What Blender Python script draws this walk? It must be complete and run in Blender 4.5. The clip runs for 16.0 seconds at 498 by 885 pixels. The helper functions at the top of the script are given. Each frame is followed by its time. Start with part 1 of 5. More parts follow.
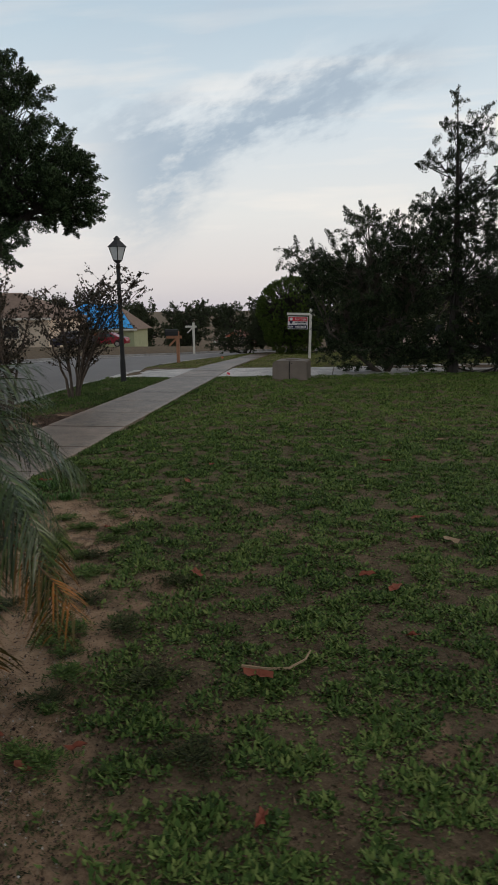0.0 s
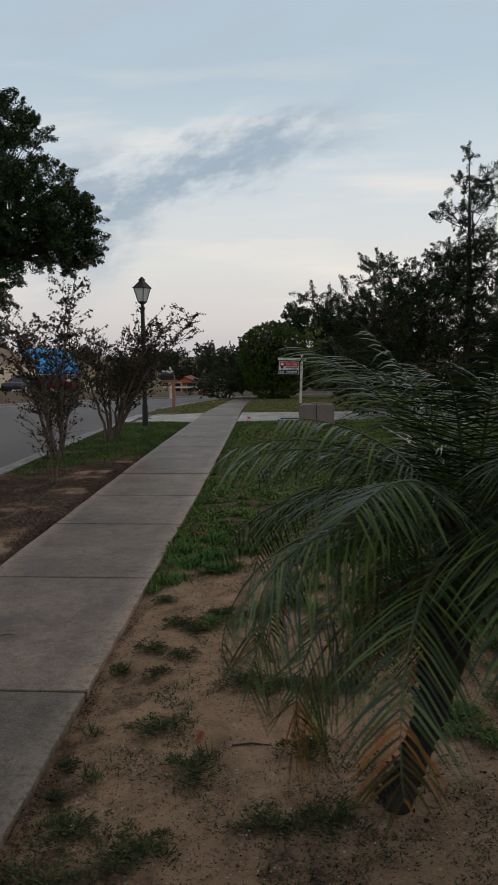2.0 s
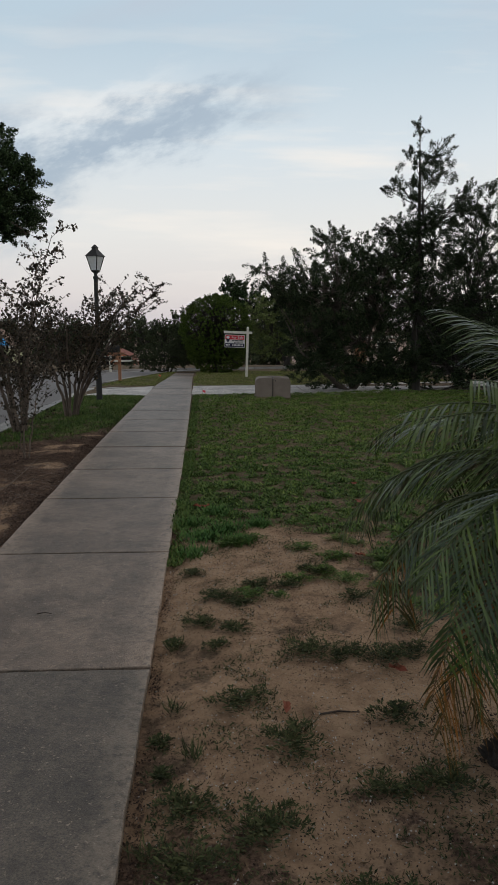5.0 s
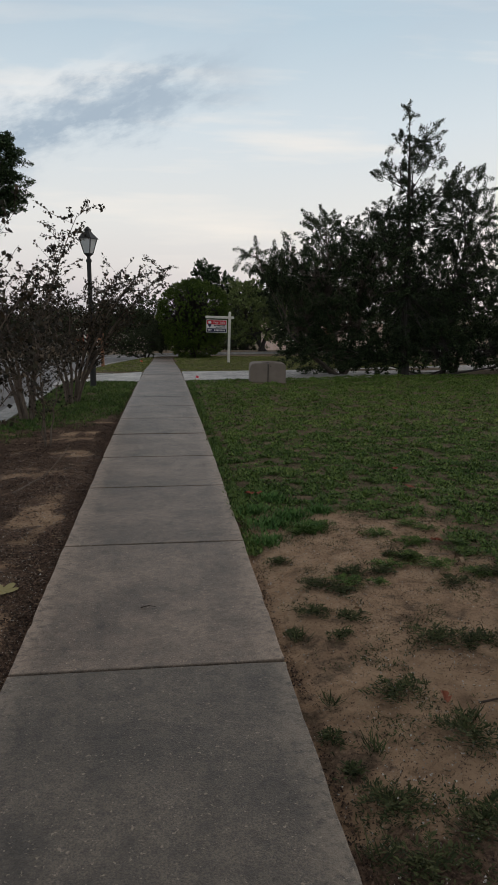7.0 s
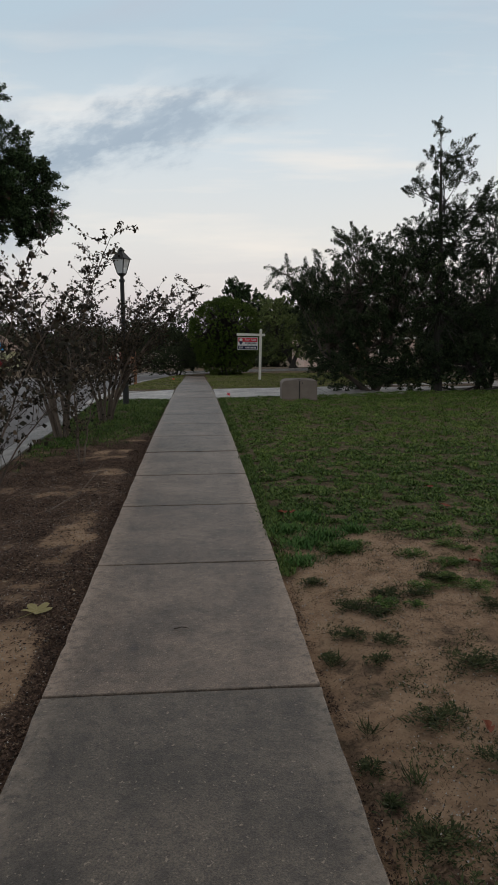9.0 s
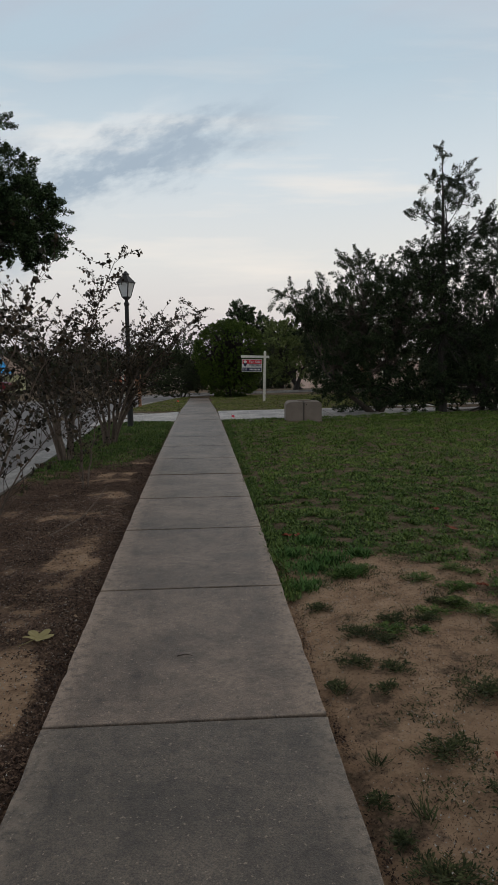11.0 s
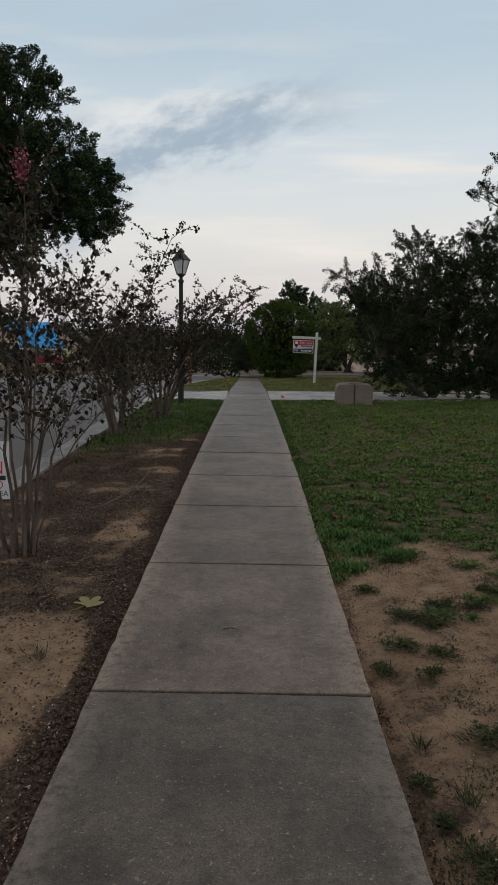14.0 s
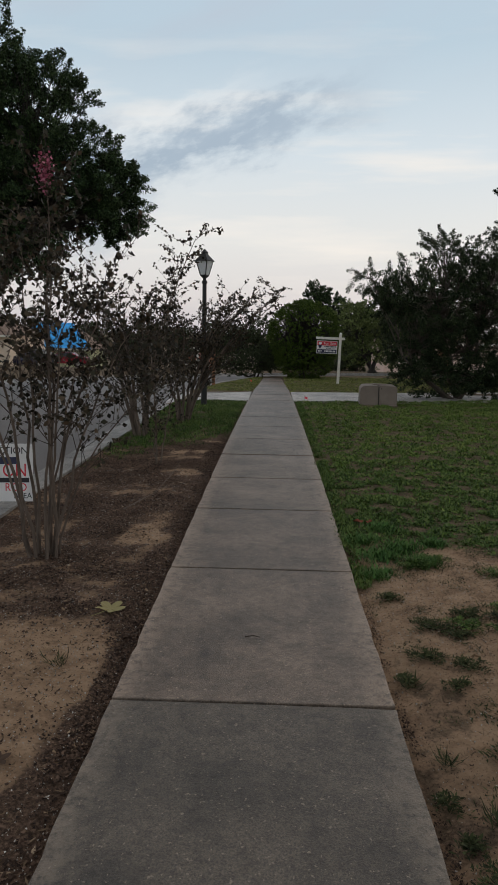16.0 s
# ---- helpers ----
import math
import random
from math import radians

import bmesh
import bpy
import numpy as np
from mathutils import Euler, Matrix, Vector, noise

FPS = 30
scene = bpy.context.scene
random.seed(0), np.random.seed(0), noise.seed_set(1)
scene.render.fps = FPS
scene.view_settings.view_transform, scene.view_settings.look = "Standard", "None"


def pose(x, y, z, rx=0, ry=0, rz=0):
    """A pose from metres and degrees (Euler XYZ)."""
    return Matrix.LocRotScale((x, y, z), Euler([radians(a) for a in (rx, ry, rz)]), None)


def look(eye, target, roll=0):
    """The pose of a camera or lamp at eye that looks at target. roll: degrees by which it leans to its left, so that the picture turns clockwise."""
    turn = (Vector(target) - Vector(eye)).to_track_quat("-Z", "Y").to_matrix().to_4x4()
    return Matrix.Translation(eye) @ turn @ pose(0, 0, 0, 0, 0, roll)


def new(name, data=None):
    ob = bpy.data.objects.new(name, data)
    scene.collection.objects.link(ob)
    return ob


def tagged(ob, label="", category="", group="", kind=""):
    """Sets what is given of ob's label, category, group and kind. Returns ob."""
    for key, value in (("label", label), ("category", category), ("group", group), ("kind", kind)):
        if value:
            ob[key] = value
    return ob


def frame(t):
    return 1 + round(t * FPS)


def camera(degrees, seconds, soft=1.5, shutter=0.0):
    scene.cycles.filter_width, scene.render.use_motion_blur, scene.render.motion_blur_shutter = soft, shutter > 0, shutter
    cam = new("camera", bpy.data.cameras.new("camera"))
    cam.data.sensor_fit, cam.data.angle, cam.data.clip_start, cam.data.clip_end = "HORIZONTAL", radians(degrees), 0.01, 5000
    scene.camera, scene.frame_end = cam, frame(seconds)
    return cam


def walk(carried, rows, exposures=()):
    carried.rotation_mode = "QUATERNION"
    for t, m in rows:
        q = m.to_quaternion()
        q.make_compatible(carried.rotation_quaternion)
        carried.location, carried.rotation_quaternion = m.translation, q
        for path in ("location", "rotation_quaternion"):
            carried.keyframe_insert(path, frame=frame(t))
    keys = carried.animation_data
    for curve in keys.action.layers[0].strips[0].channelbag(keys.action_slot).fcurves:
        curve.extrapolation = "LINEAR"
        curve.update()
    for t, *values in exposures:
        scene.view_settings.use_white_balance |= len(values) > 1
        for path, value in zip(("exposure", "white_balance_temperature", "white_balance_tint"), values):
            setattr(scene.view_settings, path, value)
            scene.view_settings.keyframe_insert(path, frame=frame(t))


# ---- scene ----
cam = camera(40.3, 16.0, soft=1.0, shutter=0.2)
PATH = [
    (0, (3.751, -0.31, 1.659), (3.471, 1.632, 1.274), -0.8),
    (0.5, (3.049, -0.237, 1.541), (2.881, 1.73, 1.223), 0.2),
    (1, (2.386, -0.013, 1.536), (2.246, 1.959, 1.240), -2.0),
    (1.5, (1.94, -0.008, 1.586), (1.781, 1.967, 1.318), 1.6),
    (2, (1.518, -0.055, 1.61), (1.436, 1.927, 1.355), -0.3),
    (2.5, (1.187, -0.004, 1.594), (1.204, 1.981, 1.355), -0.2),
    (3, (1.04, 0.043, 1.591), (1.132, 2.011, 1.243), -2.4),
    (3.5, (1.013, 0.069, 1.57), (1.085, 2.038, 1.226), -1.2),
    (4, (0.991, 0.009, 1.602), (1.079, 1.975, 1.243), 0.6),
    (4.5, (0.98, -0.004, 1.588), (1.082, 1.967, 1.264), 0.5),
    (7, (0.093, 0.177, 1.556), (0.333, 2.128, 1.186), 0.3),
    (7.5, (0.083, 0.179, 1.562), (0.3, 2.136, 1.207), 0.7),
    (8, (0.093, 0.183, 1.563), (0.272, 2.146, 1.228), -0.1),
    (8.5, (0.098, 0.204, 1.563), (0.263, 2.17, 1.233), -0.4),
    (9, (0.083, 0.213, 1.566), (0.233, 2.181, 1.244), -0.3),
    (11.5, (0.099, 0.247, 1.573), (0.226, 2.227, 1.319), -0.8),
    (12, (0.111, 0.246, 1.57), (0.193, 2.228, 1.316), -0.3),
    (12.5, (0.115, 0.253, 1.56), (0.181, 2.234, 1.288), -0.0),
    (13, (0.097, 0.26, 1.554), (0.145, 2.237, 1.256), 0.6),
    (13.5, (0.081, 0.255, 1.557), (0.104, 2.232, 1.258), 0.4),
    (14, (0.059, 0.248, 1.552), (0.058, 2.224, 1.237), 1.0),
    (14.5, (0.077, 0.269, 1.548), (0.097, 2.242, 1.222), 0.2),
    (15, (0.054, 0.249, 1.573), (0.04, 2.224, 1.255), 0.4),
    (15.5, (0.049, 0.291, 1.565), (-0.004, 2.261, 1.223), 0.0),
    (16, (0.061, 0.295, 1.573), (-0.008, 2.269, 1.257), 0.9),
]
walk(cam, [(t, look(e, g, r)) for t, e, g, r in PATH],
     [(0, 0.04), (1, 0.0), (1.5, -0.10), (2.5, -0.03), (3.5, 0.02), (4.5, 0.06), (7, 0.02), (8.5, 0.0), (11.5, -0.04), (15, -0.03), (16, 0.04)])

# ---- world, sun ----
world = bpy.data.worlds.new("dusk_sky")
scene.world = world
world.use_nodes = True


def build_world():
    nt = world.node_tree
    nd, ln = nt.nodes, nt.links
    nd.clear()
    out = nd.new("ShaderNodeOutputWorld")
    sky = nd.new("ShaderNodeTexSky")
    sky.sky_type = "NISHITA"
    sky.sun_disc = False
    sky.sun_elevation = radians(4)
    sky.sun_rotation = radians(50)
    bg_sky = nd.new("ShaderNodeBackground")
    bg_sky.inputs["Strength"].default_value = 0.10
    ln.new(sky.outputs[0], bg_sky.inputs[0])
    tc = nd.new("ShaderNodeTexCoord")
    sep = nd.new("ShaderNodeSeparateXYZ")
    ln.new(tc.outputs["Generated"], sep.inputs[0])

    def mth(op, a, b=None, c=None):
        n = nd.new("ShaderNodeMath")
        n.operation = op
        for i, v in enumerate((a, b, c)):
            if v is None:
                continue
            if isinstance(v, (int, float)):
                n.inputs[i].default_value = v
            else:
                ln.new(v, n.inputs[i])
        return n.outputs[0]

    def ramp(fac, stops):
        r = nd.new("ShaderNodeValToRGB")
        el = r.color_ramp.elements
        el[0].position, el[0].color = stops[0][0], (*stops[0][1], 1)
        el[1].position, el[1].color = stops[-1][0], (*stops[-1][1], 1)
        for p, c in stops[1:-1]:
            e = el.new(p)
            e.color = (*c, 1)
        ln.new(fac, r.inputs[0])
        return r.outputs[0]

    def mix(fac, a, b):
        m = nd.new("ShaderNodeMix")
        m.data_type = "RGBA"
        for sock, v in ((m.inputs[0], fac), (m.inputs[6], a), (m.inputs[7], b)):
            if isinstance(v, (int, float)):
                sock.default_value = v
            elif isinstance(v, tuple):
                sock.default_value = (*v, 1)
            else:
                ln.new(v, sock)
        return m.outputs[2]

    def noi(vec, scale, detail, rough=0.55):
        n = nd.new("ShaderNodeTexNoise")
        n.inputs["Scale"].default_value = scale
        n.inputs["Detail"].default_value = detail
        n.inputs["Roughness"].default_value = rough
        ln.new(vec, n.inputs["Vector"])
        return n.outputs[0]

    X, Y, Z = sep.outputs
    veil = ramp(Z, [(0.0, (0.62, 0.59, 0.63)), (0.05, (0.76, 0.72, 0.72)), (0.13, (0.83, 0.825, 0.81)), (0.24, (0.71, 0.785, 0.84)),
                    (0.36, (0.53, 0.66, 0.76)), (0.48, (0.52, 0.63, 0.74)), (0.62, (0.50, 0.50, 0.52)), (1.0, (0.40, 0.375, 0.36))])
    # tangent plane in front of the walk, in which the streaks lie: u to the side, w upwards
    yy = mth("MAXIMUM", Y, 0.05)
    u = mth("DIVIDE", X, yy)
    w = mth("DIVIDE", Z, yy)
    # long soft streaks, tilted up to one side
    s1 = mth("ADD", mth("MULTIPLY", u, 0.95), mth("MULTIPLY", w, 0.30))
    s2 = mth("ADD", mth("MULTIPLY", u, -0.30), mth("MULTIPLY", w, 0.95))
    cx = nd.new("ShaderNodeCombineXYZ")
    ln.new(mth("MULTIPLY", s1, 2.2), cx.inputs[0])
    ln.new(mth("MULTIPLY", s2, 9.0), cx.inputs[1])
    n1 = noi(cx.outputs[0], 1.0, 6)
    flat = nd.new("ShaderNodeCombineXYZ")
    ln.new(mth("MULTIPLY", u, 1.6), flat.inputs[0])
    ln.new(mth("MULTIPLY", w, 12.0), flat.inputs[1])
    n2 = noi(flat.outputs[0], 1.0, 5)
    n3 = noi(cx.outputs[0], 3.1, 6, 0.65)
    soft = nd.new("ShaderNodeCombineXYZ")
    ln.new(mth("MULTIPLY", s1, 6.0), soft.inputs[0])
    ln.new(mth("MULTIPLY", s2, 13.0), soft.inputs[1])
    n4 = noi(soft.outputs[0], 1.0, 6, 0.6)
    n5 = noi(soft.outputs[0], 1.7, 6, 0.6)
    n6 = noi(soft.outputs[0], 4.5, 6, 0.65)
    # the one grey cloud bank
    du = mth("ADD", s1, 0.045)
    wob = mth("ADD", mth("MULTIPLY", mth("SUBTRACT", n4, 0.5), 0.13), mth("MULTIPLY", mth("SUBTRACT", n6, 0.5), 0.05))
    dw = mth("ADD", mth("SUBTRACT", s2, 0.278), wob)
    a = mth("POWER", mth("ABSOLUTE", mth("DIVIDE", du, 0.235)), 5.0)
    b = mth("POWER", mth("ABSOLUTE", mth("DIVIDE", dw, mth("ADD", 0.034, mth("MULTIPLY", mth("MAXIMUM", mth("ADD", mth("MULTIPLY", du, -1.0), -0.04), 0.0), 0.42)))), 3.0)
    bank = mth("EXPONENT", mth("MULTIPLY", mth("ADD", a, b), -1.0))
    bank = mth("MULTIPLY", bank, ramp(n5, [(0.34, (0.15, 0.15, 0.15)), (0.50, (1, 1, 1))]))
    # its bright upper rim
    dr = mth("SUBTRACT", dw, 0.046)
    c = mth("POWER", mth("ABSOLUTE", mth("DIVIDE", dr, 0.022)), 2.0)
    a2 = mth("POWER", mth("ABSOLUTE", mth("DIVIDE", mth("ADD", du, 0.05), 0.16)), 2.6)
    rim = mth("EXPONENT", mth("MULTIPLY", mth("ADD", a2, c), -1.0))
    rim = mth("MULTIPLY", rim, n3)
    low = ramp(n2, [(0.50, (0, 0, 0)), (0.68, (1, 1, 1))])
    band = mth("MULTIPLY", low, ramp(Z, [(0.02, (0, 0, 0)), (0.10, (1, 1, 1)), (0.26, (1, 1, 1)), (0.40, (0.1, 0.1, 0.1))]))
    high = mth("MULTIPLY", ramp(n1, [(0.42, (0, 0, 0)), (0.7, (1, 1, 1))]), ramp(Z, [(0.30, (0, 0, 0)), (0.44, (1, 1, 1))]))
    front = ramp(Y, [(0.1, (0, 0, 0)), (0.4, (1, 1, 1))])
    col = mix(mth("MULTIPLY", mth("MULTIPLY", band, front), 0.85), veil, (1.0, 0.93, 0.86))
    col = mix(mth("MULTIPLY", mth("MULTIPLY", high, front), 0.60), col, (0.55, 0.56, 0.64))
    col = mix(mth("MULTIPLY", mth("MULTIPLY", rim, front), 0.9), col, (0.92, 0.93, 0.93))
    col = mix(mth("MULTIPLY", mth("MULTIPLY", bank, front), 1.0), col, (0.42, 0.51, 0.61))
    bg_cloud = nd.new("ShaderNodeBackground")
    bg_cloud.inputs["Strength"].default_value = 1.0
    ln.new(col, bg_cloud.inputs[0])
    mx = nd.new("ShaderNodeMixShader")
    mx.inputs[0].default_value = 0.9
    ln.new(bg_sky.outputs[0], mx.inputs[1])
    ln.new(bg_cloud.outputs[0], mx.inputs[2])
    ln.new(mx.outputs[0], out.inputs[0])


build_world()
sun = new("sun", bpy.data.lights.new("sun", "SUN"))
sun.data.energy = 0.5
sun.data.angle = radians(25)
sun.data.color = (1.0, 0.86, 0.74)
sun.matrix_world = look((30, 25, 9), (0, 0, 0))


# ---- materials ----
def material(name):
    m = bpy.data.materials.new(name)
    m.use_nodes = True
    nt = m.node_tree
    return m, nt, nt.nodes["Principled BSDF"]


def node(nt, kind, **values):
    n = nt.nodes.new(kind)
    for k, v in values.items():
        n.inputs[k.replace("_", " ")].default_value = v
    return n


def noise_at(nt, scale, detail=4, rough=0.55, stretch=None):
    g = nt.nodes.new("ShaderNodeNewGeometry")
    vec = g.outputs["Position"]
    if stretch:
        mp = nt.nodes.new("ShaderNodeMapping")
        mp.inputs["Scale"].default_value = stretch
        nt.links.new(vec, mp.inputs["Vector"])
        vec = mp.outputs[0]
    n = node(nt, "ShaderNodeTexNoise", Scale=scale, Detail=detail, Roughness=rough)
    nt.links.new(vec, n.inputs["Vector"])
    return n.outputs[0]


def ramp_of(nt, fac, *stops):
    r = nt.nodes.new("ShaderNodeValToRGB")
    el = r.color_ramp.elements
    full = [(p, c if isinstance(c, tuple) else (c, c, c)) for p, c in stops]
    el[0].position, el[0].color = full[0][0], (*full[0][1], 1)
    el[1].position, el[1].color = full[-1][0], (*full[-1][1], 1)
    for p, c in full[1:-1]:
        el.new(p).color = (*c, 1)
    nt.links.new(fac, r.inputs[0])
    return r.outputs[0]


def mixed(nt, fac, a, b, mode="MIX"):
    m = nt.nodes.new("ShaderNodeMix")
    m.data_type, m.blend_type = "RGBA", mode
    for sock, v in ((m.inputs[0], fac), (m.inputs[6], a), (m.inputs[7], b)):
        if isinstance(v, (int, float)):
            sock.default_value = v
        elif isinstance(v, tuple):
            sock.default_value = (*v, 1)
        else:
            nt.links.new(v, sock)
    return m.outputs[2]


def bump(nt, bsdf, height, strength, distance):
    b = node(nt, "ShaderNodeBump", Strength=strength, Distance=distance)
    nt.links.new(height, b.inputs["Height"])
    nt.links.new(b.outputs[0], bsdf.inputs["Normal"])


def plain(name, colour, rough=0.6, metal=0.0, spread=0.25, scale=12.0, rel=0.15, dist=0.004):
    m, nt, p = material(name)
    n = noise_at(nt, scale)
    n2 = noise_at(nt, scale * 9)
    lo = tuple(c * (1 - spread) for c in colour)
    hi = tuple(min(1, c * (1 + spread)) for c in colour)
    c = ramp_of(nt, n, (0.3, lo), (0.7, hi))
    nt.links.new(c, p.inputs["Base Color"])
    p.inputs["Roughness"].default_value = rough
    p.inputs["Metallic"].default_value = metal
    bump(nt, p, n2, rel, dist)
    return m


def leafy(name, dark, mid, light, rough=0.6, sheen=0.12):
    """Foliage: every leaf has its own tone."""
    m, nt, p = material(name)
    g = nt.nodes.new("ShaderNodeNewGeometry")
    big = noise_at(nt, 1.3, 2)
    f = nt.nodes.new("ShaderNodeMath")
    f.operation = "MULTIPLY_ADD"
    nt.links.new(g.outputs["Random Per Island"], f.inputs[0])
    f.inputs[1].default_value = 0.95
    m2 = nt.nodes.new("ShaderNodeMath")
    m2.operation = "MULTIPLY_ADD"
    nt.links.new(big, m2.inputs[0])
    m2.inputs[1].default_value = 0.8
    m2.inputs[2].default_value = -0.39
    nt.links.new(m2.outputs[0], f.inputs[2])
    c = ramp_of(nt, f.outputs[0], (0.0, dark), (0.5, mid), (1.0, light))
    nt.links.new(c, p.inputs["Base Color"])
    p.inputs["Roughness"].default_value = rough
    p.inputs["Specular IOR Level"].default_value = sheen
    return m


def concrete(name, tone, seam=0.0):
    m, nt, p = material(name)
    info = nt.nodes.new("ShaderNodeObjectInfo")
    a = noise_at(nt, 0.9, 5, 0.6)
    b = noise_at(nt, 7.0, 6, 0.7)
    fine = noise_at(nt, 160.0, 3, 0.7)
    c = ramp_of(nt, a, (0.3, tuple(t * 0.60 for t in tone)), (0.52, tone), (0.72, tuple(t * 1.32 for t in tone)))
    c = mixed(nt, 0.7, c, ramp_of(nt, b, (0.28, 0.35), (0.5, 0.95), (0.75, 1.1)), "MULTIPLY")
    c = mixed(nt, 0.85, c, ramp_of(nt, fine, (0.34, 0.30), (0.54, 1.0), (0.70, 1.5)), "MULTIPLY")
    c = mixed(nt, 0.30, c, ramp_of(nt, info.outputs["Random"], (0.0, 0.62), (1.0, 1.0)), "MULTIPLY")
    wash = noise_at(nt, 2.3, 4, 0.6)
    c = mixed(nt, 0.75, c, ramp_of(nt, wash, (0.33, 0.55), (0.50, 1.0), (0.66, 1.28)), "MULTIPLY")
    mott = noise_at(nt, 26.0, 4, 0.7)
    c = mixed(nt, 0.55, c, ramp_of(nt, mott, (0.32, 0.30), (0.52, 1.0), (0.72, 1.3)), "MULTIPLY")
    if seam:
        # pale worn margin along both edges
        g = nt.nodes.new("ShaderNodeNewGeometry")
        sp = nt.nodes.new("ShaderNodeSeparateXYZ")
        nt.links.new(g.outputs["Position"], sp.inputs[0])
        ab = nt.nodes.new("ShaderNodeMath")
        ab.operation = "ABSOLUTE"
        nt.links.new(sp.outputs[0], ab.inputs[0])
        edge = ramp_of(nt, ab.outputs[0], (seam - 0.14, 0.0), (seam - 0.01, 0.9))
        worn = mixed(nt, 1.0, edge, ramp_of(nt, mott, (0.35, 0.1), (0.6, 1.0)), "MULTIPLY")
        c = mixed(nt, worn, c, tuple(min(0.8, t * 1.75) for t in tone))
    spots = noise_at(nt, 34.0, 3, 0.8)
    c = mixed(nt, ramp_of(nt, spots, (0.65, 0.0), (0.73, 0.8)), c, tuple(t * 0.25 for t in tone))
    blot = noise_at(nt, 8.0, 5, 0.8)
    c = mixed(nt, ramp_of(nt, blot, (0.60, 0.0), (0.72, 0.6)), c, tuple(t * 0.35 for t in tone))
    grit = noise_at(nt, 75.0, 2, 0.5)
    c = mixed(nt, ramp_of(nt, grit, (0.66, 0.0), (0.72, 0.8)), c, tuple(min(0.8, t * 2.2) for t in tone))
    nt.links.new(c, p.inputs["Base Color"])
    p.inputs["Roughness"].default_value = 0.50
    p.inputs["Specular IOR Level"].default_value = 0.62
    bump(nt, p, fine, 0.8, 0.006)
    return m


def ground_material():
    m, nt, p = material("yard_ground")
    cov = nt.nodes.new("ShaderNodeAttribute")
    cov.attribute_name = "cover"
    sepc = nt.nodes.new("ShaderNodeSeparateColor")
    nt.links.new(cov.outputs["Color"], sepc.inputs[0])
    n_big = noise_at(nt, 1.1, 5, 0.6)
    n_mid = noise_at(nt, 6.5, 6, 0.65)
    n_fine = noise_at(nt, 55.0, 5, 0.75)
    n_grit = noise_at(nt, 190.0, 3, 0.7)
    sand = ramp_of(nt, n_mid, (0.28, (0.195, 0.124, 0.078)), (0.5, (0.405, 0.267, 0.167)), (0.75, (0.55, 0.380, 0.246)))
    sand = mixed(nt, 0.7, sand, ramp_of(nt, n_fine, (0.32, 0.35), (0.46, 1.0), (0.72, 1.0)), "MULTIPLY")
    sand = mixed(nt, ramp_of(nt, n_grit, (0.68, 0.0), (0.75, 0.55)), sand, (0.48, 0.40, 0.33))
    litter = ramp_of(nt, n_fine, (0.32, (0.026, 0.017, 0.013)), (0.5, (0.125, 0.080, 0.056)), (0.68, (0.28, 0.185, 0.128)))
    turf = ramp_of(nt, n_mid, (0.3, (0.080, 0.060, 0.036)), (0.55, (0.175, 0.127, 0.078)), (0.75, (0.28, 0.200, 0.125)))
    turf = mixed(nt, 0.6, turf, ramp_of(nt, n_fine, (0.3, 0.25), (0.6, 1.0)), "MULTIPLY")
    # red channel: grass, green channel: leaf litter, both broken up by noise
    def broken(sock, width):
        a = nt.nodes.new("ShaderNodeMath")
        a.operation = "MULTIPLY_ADD"
        nt.links.new(n_mid, a.inputs[0])
        a.inputs[1].default_value = 1.5
        a.inputs[2].default_value = -0.75
        b = nt.nodes.new("ShaderNodeMath")
        b.operation = "ADD"
        nt.links.new(a.outputs[0], b.inputs[0])
        nt.links.new(sock, b.inputs[1])
        return ramp_of(nt, b.outputs[0], (0.5 - width, 0.0), (0.5 + width, 1.0))
    c = mixed(nt, broken(sepc.outputs[1], 0.12), sand, litter)
    c = mixed(nt, broken(sepc.outputs[0], 0.14), c, turf)
    nt.links.new(c, p.inputs["Base Color"])
    p.inputs["Roughness"].default_value = 0.95
    p.inputs["Specular IOR Level"].default_value = 0.15
    bump(nt, p, n_fine, 0.9, 0.03)
    return m


def asphalt_material():
    m, nt, p = material("asphalt")
    a = noise_at(nt, 0.5, 5, 0.6, (1.0, 0.25, 1.0))
    f = noise_at(nt, 90.0, 3, 0.7)
    c = ramp_of(nt, a, (0.3, (0.125, 0.113, 0.107)), (0.7, (0.180, 0.163, 0.154)))
    c = mixed(nt, 0.5, c, ramp_of(nt, f, (0.3, 0.55), (0.7, 1.0)), "MULTIPLY")
    nt.links.new(c, p.inputs["Base Color"])
    p.inputs["Roughness"].default_value = 0.68
    bump(nt, p, f, 0.5, 0.006)
    return m


def bark_material(name, dark, light, scale=9.0):
    m, nt, p = material(name)
    n = noise_at(nt, scale, 5, 0.7, (1.0, 1.0, 0.22))
    f = noise_at(nt, scale * 7, 4, 0.7, (1.0, 1.0, 0.4))
    c = ramp_of(nt, n, (0.3, dark), (0.7, light))
    nt.links.new(c, p.inputs["Base Color"])
    p.inputs["Roughness"].default_value = 0.9
    bump(nt, p, f, 0.8, 0.012)
    return m


